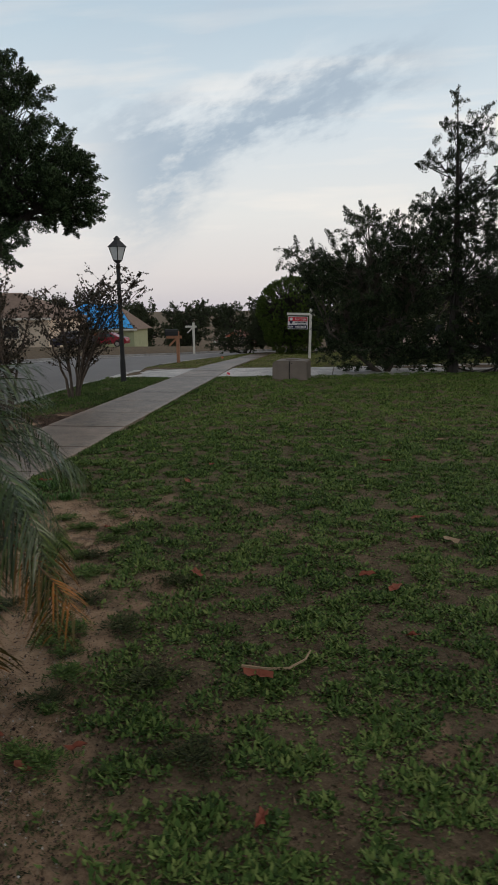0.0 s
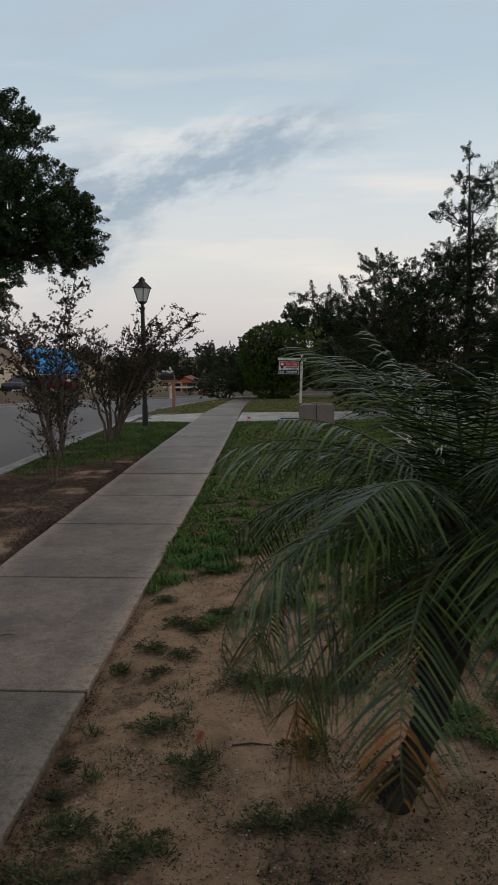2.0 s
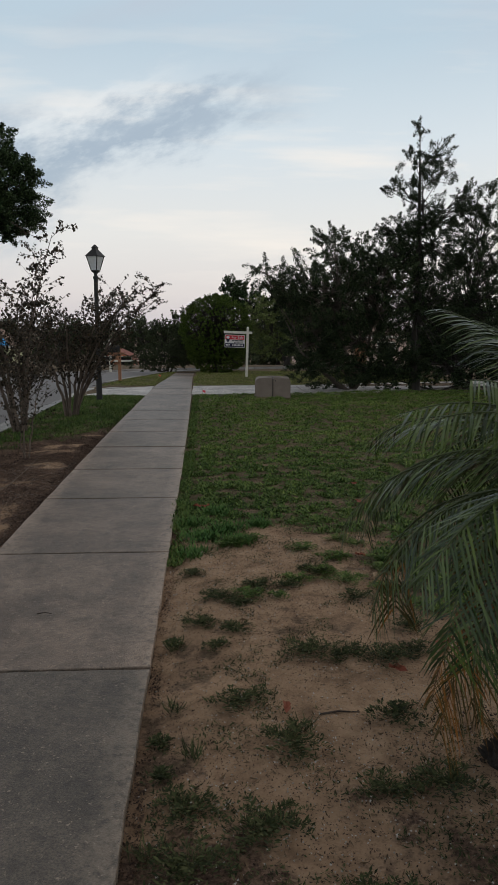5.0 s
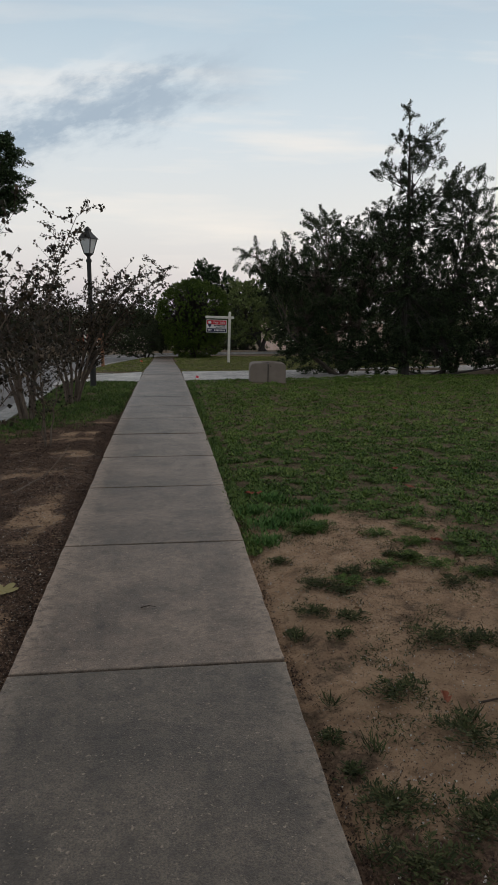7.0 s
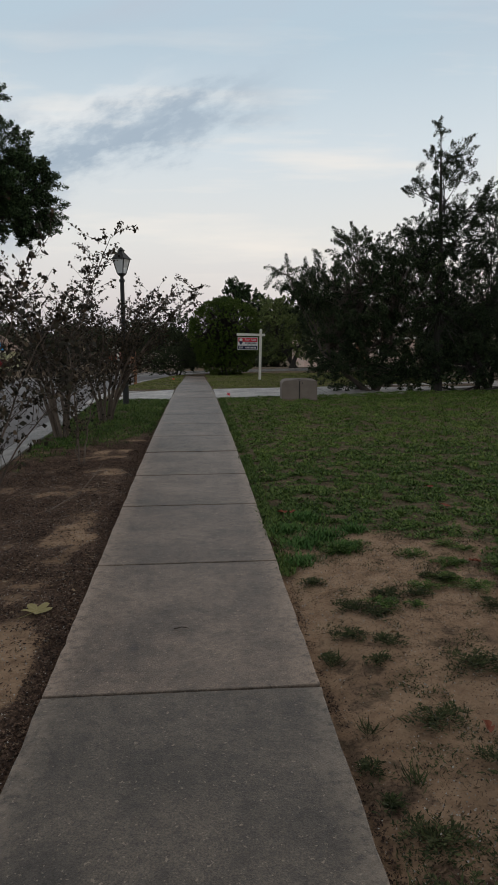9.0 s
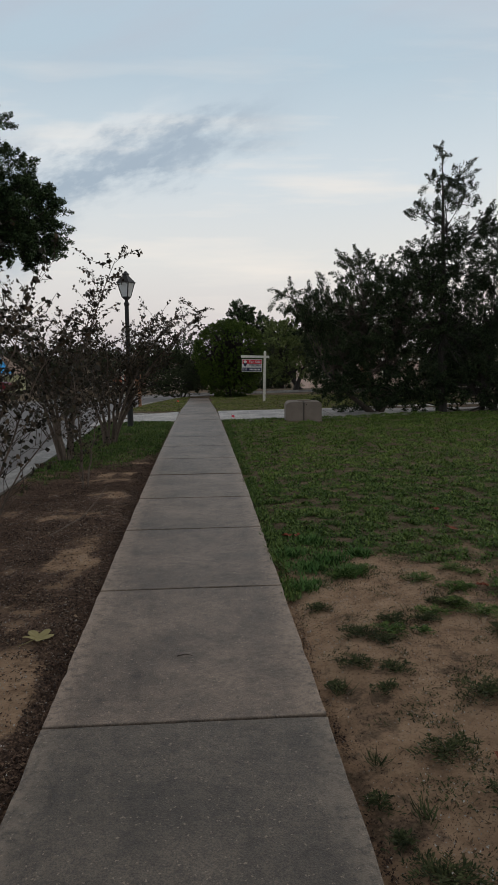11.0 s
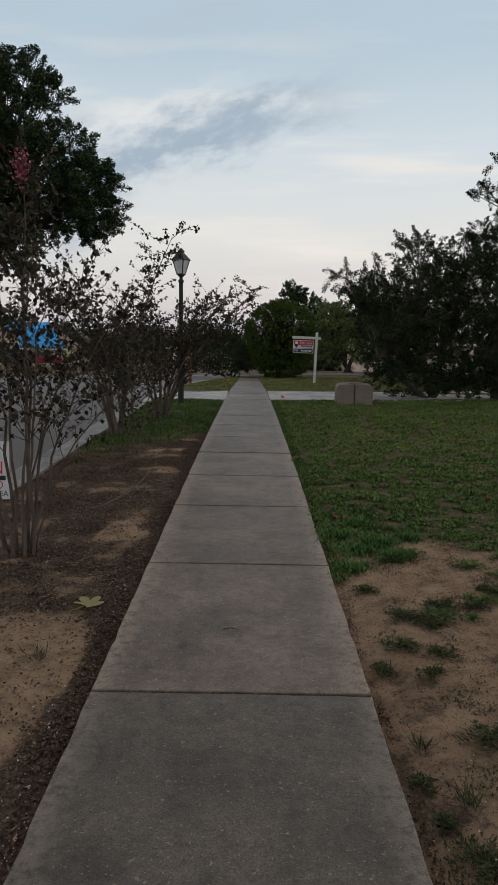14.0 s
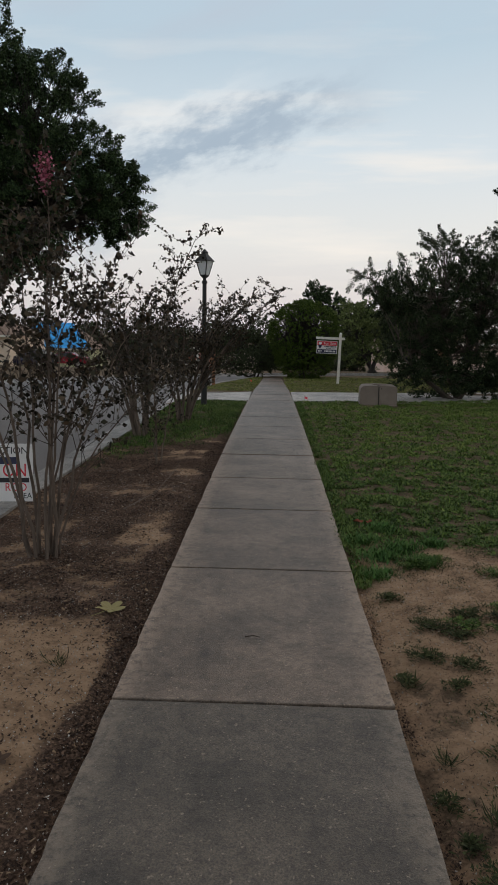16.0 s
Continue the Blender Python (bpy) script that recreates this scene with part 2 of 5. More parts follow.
M_GROUND = ground_material()
M_ASPHALT = asphalt_material()
M_WALK = concrete("sidewalk_concrete", (0.214, 0.160, 0.118), 0.61)
# same concrete in a darker tone, for the slabs before y = 3
M_WALKDARK = concrete("darker_sidewalk_concrete", (0.140, 0.112, 0.084), 0.61)
M_DRIVE = concrete("driveway_concrete", (0.52, 0.475, 0.43))
M_KERB = concrete("kerb_concrete", (0.27, 0.25, 0.225))
M_GRASS = leafy("grass_blades", (0.022, 0.045, 0.010), (0.070, 0.124, 0.027), (0.175, 0.222, 0.062), 0.6, 0.12)
# yellower mown turf, also brightened for sky light glancing off it with distance
M_LAWNLIT = leafy("mown_grass_lit", (0.026, 0.052, 0.011), (0.094, 0.158, 0.030), (0.235, 0.285, 0.074), 0.6, 0.1)
# brighter copy of the lawn grass: sunlight on the far lawn put into the colour
M_FARLAWNLIT = leafy("far_grass_lit", (0.060, 0.080, 0.020), (0.165, 0.200, 0.050), (0.320, 0.330, 0.110), 0.65, 0.1)
M_TUFT = leafy("tuft_blades", (0.028, 0.070, 0.018), (0.062, 0.140, 0.032), (0.125, 0.205, 0.058), 0.65)
M_WEED = leafy("weed_leaves", (0.016, 0.021, 0.009), (0.040, 0.052, 0.019), (0.100, 0.105, 0.044), 0.75)
M_STRAW = leafy("dead_straw", (0.07, 0.045, 0.025), (0.15, 0.10, 0.06), (0.28, 0.20, 0.13), 0.8)
M_LITTER = leafy("fallen_leaves", (0.016, 0.010, 0.008), (0.060, 0.038, 0.027), (0.175, 0.112, 0.078), 0.8)
M_REDLEAF = leafy("red_fallen_leaf", (0.10, 0.030, 0.020), (0.20, 0.060, 0.036), (0.30, 0.12, 0.07), 0.75)
M_TANLEAF = leafy("tan_fallen_leaf", (0.20, 0.135, 0.085), (0.30, 0.21, 0.13), (0.40, 0.31, 0.21), 0.75)
M_YELLOWLEAF = leafy("yellow_fallen_leaf", (0.22, 0.19, 0.08), (0.28, 0.24, 0.11), (0.34, 0.30, 0.15), 0.7)
M_OAK = leafy("oak_leaves", (0.007, 0.014, 0.006), (0.028, 0.050, 0.019), (0.085, 0.125, 0.050), 0.55, 0.1)
M_HEDGE = leafy("shrub_leaves", (0.007, 0.012, 0.006), (0.024, 0.038, 0.017), (0.085, 0.108, 0.050), 0.55, 0.08)
M_CEDAR = leafy("cedar_leaves", (0.007, 0.012, 0.006), (0.022, 0.034, 0.016), (0.055, 0.074, 0.036), 0.6, 0.08)
M_ROUND = leafy("clipped_bush_leaves", (0.024, 0.046, 0.008), (0.068, 0.112, 0.018), (0.155, 0.210, 0.042), 0.6)
M_MYRTLE = leafy("myrtle_leaves", (0.012, 0.011, 0.008), (0.036, 0.033, 0.020), (0.105, 0.074, 0.047), 0.55)
M_GARDEN = leafy("garden_foliage", (0.050, 0.072, 0.022), (0.120, 0.155, 0.048), (0.22, 0.25, 0.09), 0.7)
M_FAR = leafy("far_foliage", (0.028, 0.036, 0.020), (0.050, 0.064, 0.032), (0.085, 0.098, 0.048), 0.8)
M_FROND = leafy("palm_leaflets", (0.008, 0.018, 0.004), (0.026, 0.052, 0.010), (0.090, 0.130, 0.028), 0.32, sheen=0.34)
M_FRONDOLD = leafy("old_palm_leaflets", (0.036, 0.034, 0.010), (0.090, 0.062, 0.018), (0.30, 0.115, 0.026), 0.55)
M_PETIOLE = plain("palm_rib", (0.048, 0.066, 0.022), 0.5)
M_RUSTRIB = plain("withered_palm_rib", (0.11, 0.055, 0.022), 0.7)
M_BARK = bark_material("oak_bark", (0.016, 0.013, 0.011), (0.050, 0.041, 0.034))
M_SHRUBBARK = bark_material("shrub_bark", (0.040, 0.030, 0.024), (0.120, 0.095, 0.075), 14)
M_MYRTLEBARK = bark_material("myrtle_bark", (0.050, 0.036, 0.027), (0.185, 0.138, 0.104), 14)
M_TWIG = bark_material("thin_twigs", (0.030, 0.020, 0.015), (0.085, 0.058, 0.042), 20)
M_PALMBARK = bark_material("palm_trunk", (0.008, 0.006, 0.005), (0.030, 0.023, 0.017), 18)
M_BLACK = plain("black_painted_metal", (0.006, 0.006, 0.006), 0.6)
M_WHITEPOST = plain("white_painted_wood", (0.74, 0.71, 0.62), 0.55, spread=0.1)
M_WHITE = plain("white_sign_board", (0.72, 0.70, 0.68), 0.5, spread=0.06)
M_RED = plain("red_sign_print", (0.62, 0.025, 0.04), 0.5, spread=0.08)
M_NAVY = plain("navy_sign_print", (0.02, 0.022, 0.06), 0.5)
M_INK = plain("black_ink", (0.015, 0.015, 0.018), 0.6)
M_BOX = plain("tan_plastic_housing", (0.175, 0.138, 0.110), 0.7, spread=0.15, scale=5)
M_BOXDARK = plain("dark_seam", (0.03, 0.026, 0.022), 0.8)
M_PINK = leafy("pink_blossom", (0.26, 0.06, 0.10), (0.40, 0.11, 0.17), (0.52, 0.22, 0.28), 0.7)
M_PALEBLOOM = leafy("pale_blossom", (0.36, 0.28, 0.24), (0.55, 0.45, 0.38), (0.7, 0.6, 0.52), 0.7)
M_ORANGE = plain("orange_marker_flag", (0.85, 0.16, 0.07), 0.6)
M_PINKFLAG = plain("pink_marker_flag", (0.85, 0.10, 0.13), 0.6)
M_WOODPOST = plain("weathered_orange_wood", (0.34, 0.16, 0.085), 0.8, scale=20)
M_SHINGLE = plain("brown_shingles", (0.20, 0.135, 0.10), 0.9, scale=3)
M_TERRA = plain("red_shingles", (0.26, 0.085, 0.06), 0.9, scale=3)
M_STUCCO = plain("beige_stucco", (0.62, 0.50, 0.38), 0.9, scale=2, spread=0.1)
M_OLIVESTUCCO = plain("olive_stucco", (0.40, 0.41, 0.24), 0.9, scale=2, spread=0.1)
M_ORANGESTUCCO = plain("orange_stucco", (0.75, 0.20, 0.10), 0.9, scale=2, spread=0.1)
M_PINKSTUCCO = plain("pale_pink_stucco", (0.75, 0.55, 0.46), 0.9, scale=2, spread=0.1)
M_TARP = plain("blue_tarpaulin", (0.03, 0.36, 0.80), 0.5, scale=1.5, spread=0.3, rel=0.5, dist=0.1)
M_GLASSDARK = plain("dark_window_glass", (0.02, 0.022, 0.026), 0.1)
M_CARRED = plain("red_car_paint", (0.28, 0.02, 0.035), 0.25)
M_CARDARK = plain("dark_car_paint", (0.03, 0.028, 0.05), 0.25)
M_TYRE = plain("tyre_rubber", (0.015, 0.015, 0.015), 0.9)
M_STONE = plain("grey_stone", (0.35, 0.31, 0.28), 0.9)


def frosted_glass():
    m, nt, p = material("frosted_lamp_glass")
    n = noise_at(nt, 20)
    nt.links.new(ramp_of(nt, n, (0.3, (0.85, 0.86, 0.86)), (0.7, (0.92, 0.93, 0.93))), p.inputs["Base Color"])
    p.inputs["Roughness"].default_value = 0.45
    p.inputs["Transmission Weight"].default_value = 0.6
    return m


M_FROST = frosted_glass()


# ---- mesh helpers ----
def mesh_of(name, verts, faces, mat):
    me = bpy.data.meshes.new(name)
    me.from_pydata(verts, [], faces)
    me.materials.append(mat)
    me.update()
    return me


def bm_mesh(name, bm, mat, smooth=False):
    me = bpy.data.meshes.new(name)
    bmesh.ops.recalc_face_normals(bm, faces=bm.faces)
    bm.to_mesh(me)
    bm.free()
    me.materials.append(mat)
    if smooth:
        me.shade_smooth()
    return me


def part(name, data, parent, label="", at=None):
    ob = new(name, data)
    ob.parent = parent
    if at is not None:
        ob.matrix_local = at
    if label:
        ob["label"] = label
    return ob


def thing(name, at, label, category, group="", kind=""):
    ob = new(name)
    ob.empty_display_size = 0.2
    ob.matrix_world = at
    return tagged(ob, label, category, group, kind)


def box_bm(sx, sy, sz, centre=(0, 0, 0), bevel=0.0, bm=None, turn=None):
    made = bm or bmesh.new()
    m = Matrix.Translation(centre) @ (turn or Matrix()) @ Matrix.Diagonal((sx, sy, sz, 1))
    r = bmesh.ops.create_cube(made, size=1, matrix=m)
    if bevel:
        edges = list({e for v in r["verts"] for e in v.link_edges})
        bmesh.ops.bevel(made, geom=edges, offset=bevel, segments=2, affect="EDGES", profile=0.6)
    return made


def tube(points, radii, sides=6, verts=None, faces=None):
    """Rings along a line of points; adds to the lists and returns them."""
    verts = [] if verts is None else verts
    faces = [] if faces is None else faces
    pts = [Vector(p) for p in points]
    start = len(verts)
    for i, p in enumerate(pts):
        d = (pts[min(i + 1, len(pts) - 1)] - pts[max(i - 1, 0)]).normalized()
        a = d.orthogonal().normalized() if abs(d.z) < 0.95 else Vector((1, 0, 0))
        a = (a - d * a.dot(d)).normalized()
        b = d.cross(a)
        for k in range(sides):
            th = 2 * math.pi * k / sides
            verts.append(tuple(p + (a * math.cos(th) + b * math.sin(th)) * radii[i]))
    for i in range(len(pts) - 1):
        for k in range(sides):
            k2 = (k + 1) % sides
            o = start + i * sides
            faces.append((o + k, o + k2, o + sides + k2, o + sides + k))
    faces.append(tuple(start + k for k in reversed(range(sides))))
    faces.append(tuple(start + (len(pts) - 1) * sides + k for k in range(sides)))
    return verts, faces


def lathe(profile, sides=16):
    """A turned body from (radius, height) pairs."""
    verts, faces = [], []
    for r, z in profile:
        for k in range(sides):
            th = 2 * math.pi * k / sides
            verts.append((r * math.cos(th), r * math.sin(th), z))
    for i in range(len(profile) - 1):
        for k in range(sides):
            k2 = (k + 1) % sides
            faces.append((i * sides + k, i * sides + k2, (i + 1) * sides + k2, (i + 1) * sides + k))
    faces.append(tuple(reversed(range(sides))))
    faces.append(tuple((len(profile) - 1) * sides + k for k in range(sides)))
    return verts, faces


def quads(name, centre, along, across, mat, fold=None):
    """A mesh of many small four-cornered leaves. along and across are half-lengths as vectors."""
    n = len(centre)
    v = np.empty((n, 4, 3), np.float32)
    v[:, 0] = centre - along
    v[:, 1] = centre + across
    v[:, 2] = centre + along
    v[:, 3] = centre - across
    if fold is not None:
        v[:, 0] += fold
        v[:, 2] += fold
    me = bpy.data.meshes.new(name)
    me.vertices.add(n * 4)
    me.vertices.foreach_set("co", v.reshape(-1))
    me.loops.add(n * 4)
    me.loops.foreach_set("vertex_index", np.arange(n * 4, dtype=np.int32))
    me.polygons.add(n)
    me.polygons.foreach_set("loop_start", np.arange(0, n * 4, 4, dtype=np.int32))
    me.materials.append(mat)
    me.update(calc_edges=True)
    return me


def unit(rng, n):
    d = rng.normal(size=(n, 3))
    return d / np.linalg.norm(d, axis=1, keepdims=True)


def leaf_mesh(name, rng, pos, size, mat, slim=0.45, up=0.0):
    n = len(pos)
    d = unit(rng, n)
    d[:, 2] += up
    d /= np.linalg.norm(d, axis=1, keepdims=True)
    s = np.cross(d, unit(rng, n))
    s /= np.linalg.norm(s, axis=1, keepdims=True)
    ln = size * rng.uniform(0.6, 1.3, (n, 1))
    return quads(name, pos, d * ln * 0.5, s * ln * 0.5 * slim, mat, np.cross(d, s) * ln * 0.12)


def in_blob(rng, centre, radii, n, shell=0.55):
    d = unit(rng, n)
    r = rng.uniform(shell ** 3, 1, (n, 1)) ** (1 / 3)
    return np.array(centre) + d * r * np.array(radii)


def curve_points(a, b, bend, k=6):
    a, b, bend = Vector(a), Vector(b), Vector(bend)
    mid = (a + b) / 2 + bend
    return [(a * (1 - t) ** 2 + mid * 2 * t * (1 - t) + b * t * t) for t in (i / (k - 1) for i in range(k))]


def tree(name, base, stems, blobs, leaf, per_clump, spread, mat, bark, label, category, seed, group="", clump_shell=0.5,
         slim=0.45, twig=0.006, trunk=0.12, kind="", plume=1.5, leader=False):
    """stems: number of trunks. blobs: (centre, radii, clumps), relative to the base. Each clump is a spray of leaves on a twig."""
    rng = np.random.default_rng(seed)
    rnd = random.Random(seed)
    t = thing(name, pose(*base), label, category, group, kind)
    tv, tf, bv, bf = [], [], [], []
    pos = []
    low = min(c[2] - r[2] for c, r, _ in blobs)
    hubs = []
    for s in range(stems):
        a = 2 * math.pi * s / stems + rnd.uniform(0, 1)
        off = 0.0 if stems == 1 else 0.12 + 0.1 * rnd.random()
        c = blobs[s % len(blobs)][0]
        foot = (off * math.cos(a), off * math.sin(a), -0.05)
        top = (c[0] * 0.75 + 0.3 * math.cos(a) * (stems > 1), c[1] * 0.75 + 0.3 * math.sin(a) * (stems > 1), max(low * 0.6 + c[2] * 0.4, 0.3))
        pts = curve_points(foot, top, (rnd.uniform(-0.15, 0.15), rnd.uniform(-0.15, 0.15), 0), 7)
        r0 = trunk / math.sqrt(stems)
        tube(pts, [r0 * (1.25 - 0.75 * i / 6) for i in range(7)], 8, tv, tf)
        hubs.append(pts[-1])
    if leader:
        # one stem runs up to the tip, and boughs leave it all the way
        tv, tf = [], []
        tip = max((b[0] for b in blobs), key=lambda c: c[2])
        stem = curve_points((0, 0, -0.05), tip, (rnd.uniform(-0.1, 0.1), 0, 0), 24)
        tube(stem, [trunk * (1.2 - 1.16 * i / 23) for i in range(24)], 8, tv, tf)
    for c, r, clumps in blobs:
        if leader:
            hub = [p for p in stem if p.z <= max(0.6, c[2] - 0.45 * abs(c[0]) - 0.1)][-1]
        else:
            hub = min(hubs, key=lambda h: (h - Vector(c)).length)
        limb = curve_points(hub, c, (0, 0, -0.15 * r[2]), 6)
        tube(limb, [trunk * (0.42 if not leader else 0.26) * min(1, r[0] / 1.3) * (1 - 0.13 * i) for i in range(6)], 6, bv, bf)
        pts = in_blob(rng, c, r, clumps, clump_shell)
        for q in pts:
            if q[2] < 0.05:
                q[2] = 0.05 + 0.2 * rng.random()
            if rnd.random() < 0.5:
                st = limb[rnd.randrange(2, 6)]
                tw = curve_points(st, q, (0, 0, rnd.uniform(-0.1, 0.15) * r[2]), 4)
                tube(tw, [twig * 3, twig * 2, twig * 1.3, twig * 0.6], 3, bv, bf)
        k = rng.integers(max(3, per_clump // 2), per_clump * 3 // 2, clumps)
        idx = np.repeat(np.arange(clumps), k)
        # sprays run outwards from the middle
        out = pts[idx] - np.array(c)
        out /= np.linalg.norm(out, axis=1, keepdims=True) + 1e-6
        way = out + unit(rng, clumps)[idx] * 0.8 + np.array((0, 0, 0.15))
        way /= np.linalg.norm(way, axis=1, keepdims=True)
        u = rng.uniform(-0.5, 1, (len(idx), 1))
        off = unit(rng, len(idx)) * rng.uniform(0, 1, (len(idx), 1)) ** 0.6
        p = pts[idx] + way * u * spread * plume + off * spread * (0.75 - 0.45 * np.maximum(u, 0))
        pos.append(p)
    pos = np.concatenate(pos)
    pos[:, 2] = np.maximum(pos[:, 2], 0.03)
    part("trunk", mesh_of("trunk", tv, tf, bark), t)
    tagged(part("branchwork", mesh_of("branchwork", bv, bf, bark), t), kind="stuff")
    tagged(part("crown", leaf_mesh("crown", rng, pos, leaf, mat, slim), t), kind="stuff")
    return t


# ---- the lie of the land ----
def smooth(t):
    t = min(1.0, max(0.0, t))
    return t * t * (3 - 2 * t)


def along(table, y):
    if y <= table[0][0]:
        return table[0][1]
    for (y0, v0), (y1, v1) in zip(table, table[1:]):
        if y <= y1:
            return v0 + (v1 - v0) * (y - y0) / (y1 - y0)
    return table[-1][1]


KERB = [(-400, -2.25), (18, -2.25), (22, -2.05), (26, -1.55), (28.5, -1.15), (31, -0.8), (32.5, 0.2), (34, 3.5), (35.5, 9.5), (37, 18.0), (42, 50), (60, 200)]
FAR_KERB = [(-400, -9.6), (18, -9.6), (24, -9.0), (28, -7.4), (31, -5.2), (34, -2.0), (38, 5.0), (42, 14.0), (50, 45), (60, 190)]


def kerb_x(y):
    return along(KERB, y)


def far_x(y):
    return along(FAR_KERB, y)


def fall(y):
    """The land drops away beyond the bend of the street."""
    dip = -0.03 * min(max(y - 19.4, 0.0), 12.6) * (1 - smooth((y - 32) / 28))
    if y < 32:
        return dip
    return dip - 0.075 * (y - 32) + 0.45 * (1 - math.exp(-(y - 32) / 6)) if y < 100 else -4.65


def fbm(x, y, s, seed=0.0):
    return noise.fractal((x * s, y * s, seed), 0.7, 2.0, 4) 


SAND_EDGE = [(0.6, 4.7), (1.0, 4.9), (1.6, 5.2), (2.0, 4.9), (2.3, 3.4), (2.6, 2.2), (3.0, 1.2), (3.4, 0.8), (4.0, 0.5), (9, 0.4)]


def cover(x, y):
    """How much grass and how much leaf litter the ground carries, 0 to 1."""
    n = fbm(x, y, 0.7, 3.0) * 0.35 + fbm(x, y, 2.1, 8.0) * 0.40
    if x > 0:
        # bare sand along the walk and under the palm, weedy lawn beyond
        g = 0.10 + 0.55 * smooth((y - along(SAND_EDGE, x) + 0.7) / 1.4) + 0.30 * smooth((y - 4.6) / 2.4) + n * 0.85 + 0.16 * smooth((x - 2.4) / 0.8)
        if y > 10:
            g = max(g, 0.85)
        return max(0, min(1, g)), max(0, min(1, 0.12 + n * 1.1 + 0.28 * smooth((y - along(SAND_EDGE, x) + 0.9) / 1.2) + 0.06 * smooth((x - 1.9) / 0.7) * smooth((3.2 - y) / 0.8) + 0.36 * smooth((2.45 - y) / 0.6) * smooth((2.5 - x) / 0.5)))
    g = smooth((y - 7.4 - 1.6 * smooth((x + 2.2) / 1.5)) / 2.4) * 0.72 + n * 0.7 * (y > 6) + 0.2 * smooth((y - 11) / 3)
    if y > 15:
        g = max(g, 0.85)
    if x < -5:
        g = 1.0
    lit = 0.74 + n * 1.35 + 0.42 * smooth((x + 0.84 + 0.10 * n) / 0.15) - 0.85 * smooth((4.0 - y + 0.6 * n) / 0.5) * smooth((-0.70 - x + 0.65 * n) / 0.08) * (0.38 + 0.62 * smooth((y - 2.45 + 0.8 * n) / 0.35)) - 0.5 * smooth((0.45 - abs(y - 5.5)) / 0.3) * smooth((0.22 - abs(x + 0.92)) / 0.15)
    return max(0, min(1, g)), max(0, min(1, lit))


def relief(x, y):
    z = 0.016 * fbm(x, y, 1.2, 1.0) + 0.007 * fbm(x, y, 5.0, 4.0)
    edge = along(WALK_HALF, y) + 0.14
    if abs(x) < edge:
        z -= 0.02 * smooth((edge - abs(x)) / 0.1)
    if x > 0.8 and y < 16:
        z += 0.015
    return z


def build_ground():
    ys = [-400, -120, -40, -14, -6] + [-4 + 0.1 * i for i in range(0, 150)] + [11 + 0.25 * i for i in range(0, 60)] + [26 + 0.75 * i for i in range(0, 50)] + [64 + 3 * i for i in range(0, 18)] + [120, 150, 220, 400, 1000, 3500]
    offs = [0.0, 0.03] + [0.1 + 0.1 * i for i in range(0, 95)] + [9.8, 10.5, 11.5, 13, 15, 18, 22, 30, 45, 70, 120, 250, 700, 3500]
    left = [-3500, -700, -250, -100, -50, -25, -12, -6, -3, -1, -0.3, 0]
    verts, cols = [], []
    width = len(left) + 2 + len(offs)
    for y in ys:
        xk, xf, f = kerb_x(y), far_x(y), fall(y)
        for o in left:
            verts.append((xf + o, y, f + 0.03))
            cols.append(cover(xf + o - 6, y))
        verts.append((xf + 0.03, y, f - 0.12))
        cols.append((0.0, 0.0))
        verts.append((xk - 0.35, y, f - 0.12))
        cols.append((0.0, 0.0))
        for i, o in enumerate(offs):
            x = xk + o
            near = -5 < y < 26 and o < 11
            z = f + (relief(x, y) if near else 0) - (0.05 if i == 0 else 0)
            if 16.3 < y < 19.2 and x < 9:
                z -= 0.05 * smooth(min(y - 16.3, 19.2 - y) / 0.3)
            verts.append((x, y, z))
            cols.append(cover(x, y))
    faces = []
    for j in range(len(ys) - 1):
        for i in range(width - 1):
            a = j * width + i
            faces.append((a, a + 1, a + width + 1, a + width))
    me = mesh_of("ground", verts, faces, M_GROUND)
    at = me.attributes.new("cover", "FLOAT_COLOR", "POINT")
    at.data.foreach_set("color", np.array([(g, l, 0, 1) for g, l in cols], np.float32).reshape(-1))
    me.shade_smooth()
    ob = new("ground", me)
    tagged(ob, "patchy grass lawn with bare sand and dead leaves", "ground", kind="structure")
    # the road lies in the trough between the kerbs
    rv, rf = [], []
    rys = [-120, -40] + [-10 + 1.0 * i for i in range(70)]
    for y in rys:
        xk, xf, f = kerb_x(y), far_x(y), fall(y)
        for k in range(7):
            s = k / 6
            rv.append((xf + 0.06 + (xk - 0.32 - xf - 0.06) * s, y, f - 0.112 + 0.07 * (1 - (2 * s - 1) ** 2)))
    for j in range(len(rys) - 1):
        for i in range(6):
            a = j * 7 + i
            rf.append((a, a + 1, a + 8, a + 7))
    road = new("road", mesh_of("road", rv, rf, M_ASPHALT))
    road.data.shade_smooth()
    tagged(road, "grey asphalt residential street bending away", "road", kind="structure")

    # kerbs with a sloping gutter
    for name, line, side in (("kerb_near", kerb_x, 1), ("kerb_far", far_x, -1)):
        kerb = new(name)
        tagged(kerb, "pale concrete kerb with a sloping gutter", "kerb", kind="structure")
        prof = [(0.03, -0.15), (0.03, 0.028), (-0.12, 0.022), (-0.22, -0.06), (-0.47, -0.085), (-0.47, -0.15)]
        y = -30.0
        while y < 46:
            y1 = y + (3.0 if y < 24 else 1.0)
            if not (side == 1 and y < 19.2 and y1 > 16.2):
                v = []
                for yy in (y + 0.008, y1 - 0.008):
                    f = fall(yy)
                    v += [(line(yy) + side * dx, yy, f + dz) for dx, dz in prof]
                n = len(prof)
                fs = [(i, (i + 1) % n, n + (i + 1) % n, n + i) for i in range(n)] + [tuple(range(n)), tuple(range(n, 2 * n))]
                me2 = mesh_of("kerb_stone", v, fs, M_KERB)
                part("kerb_stone", me2, kerb)
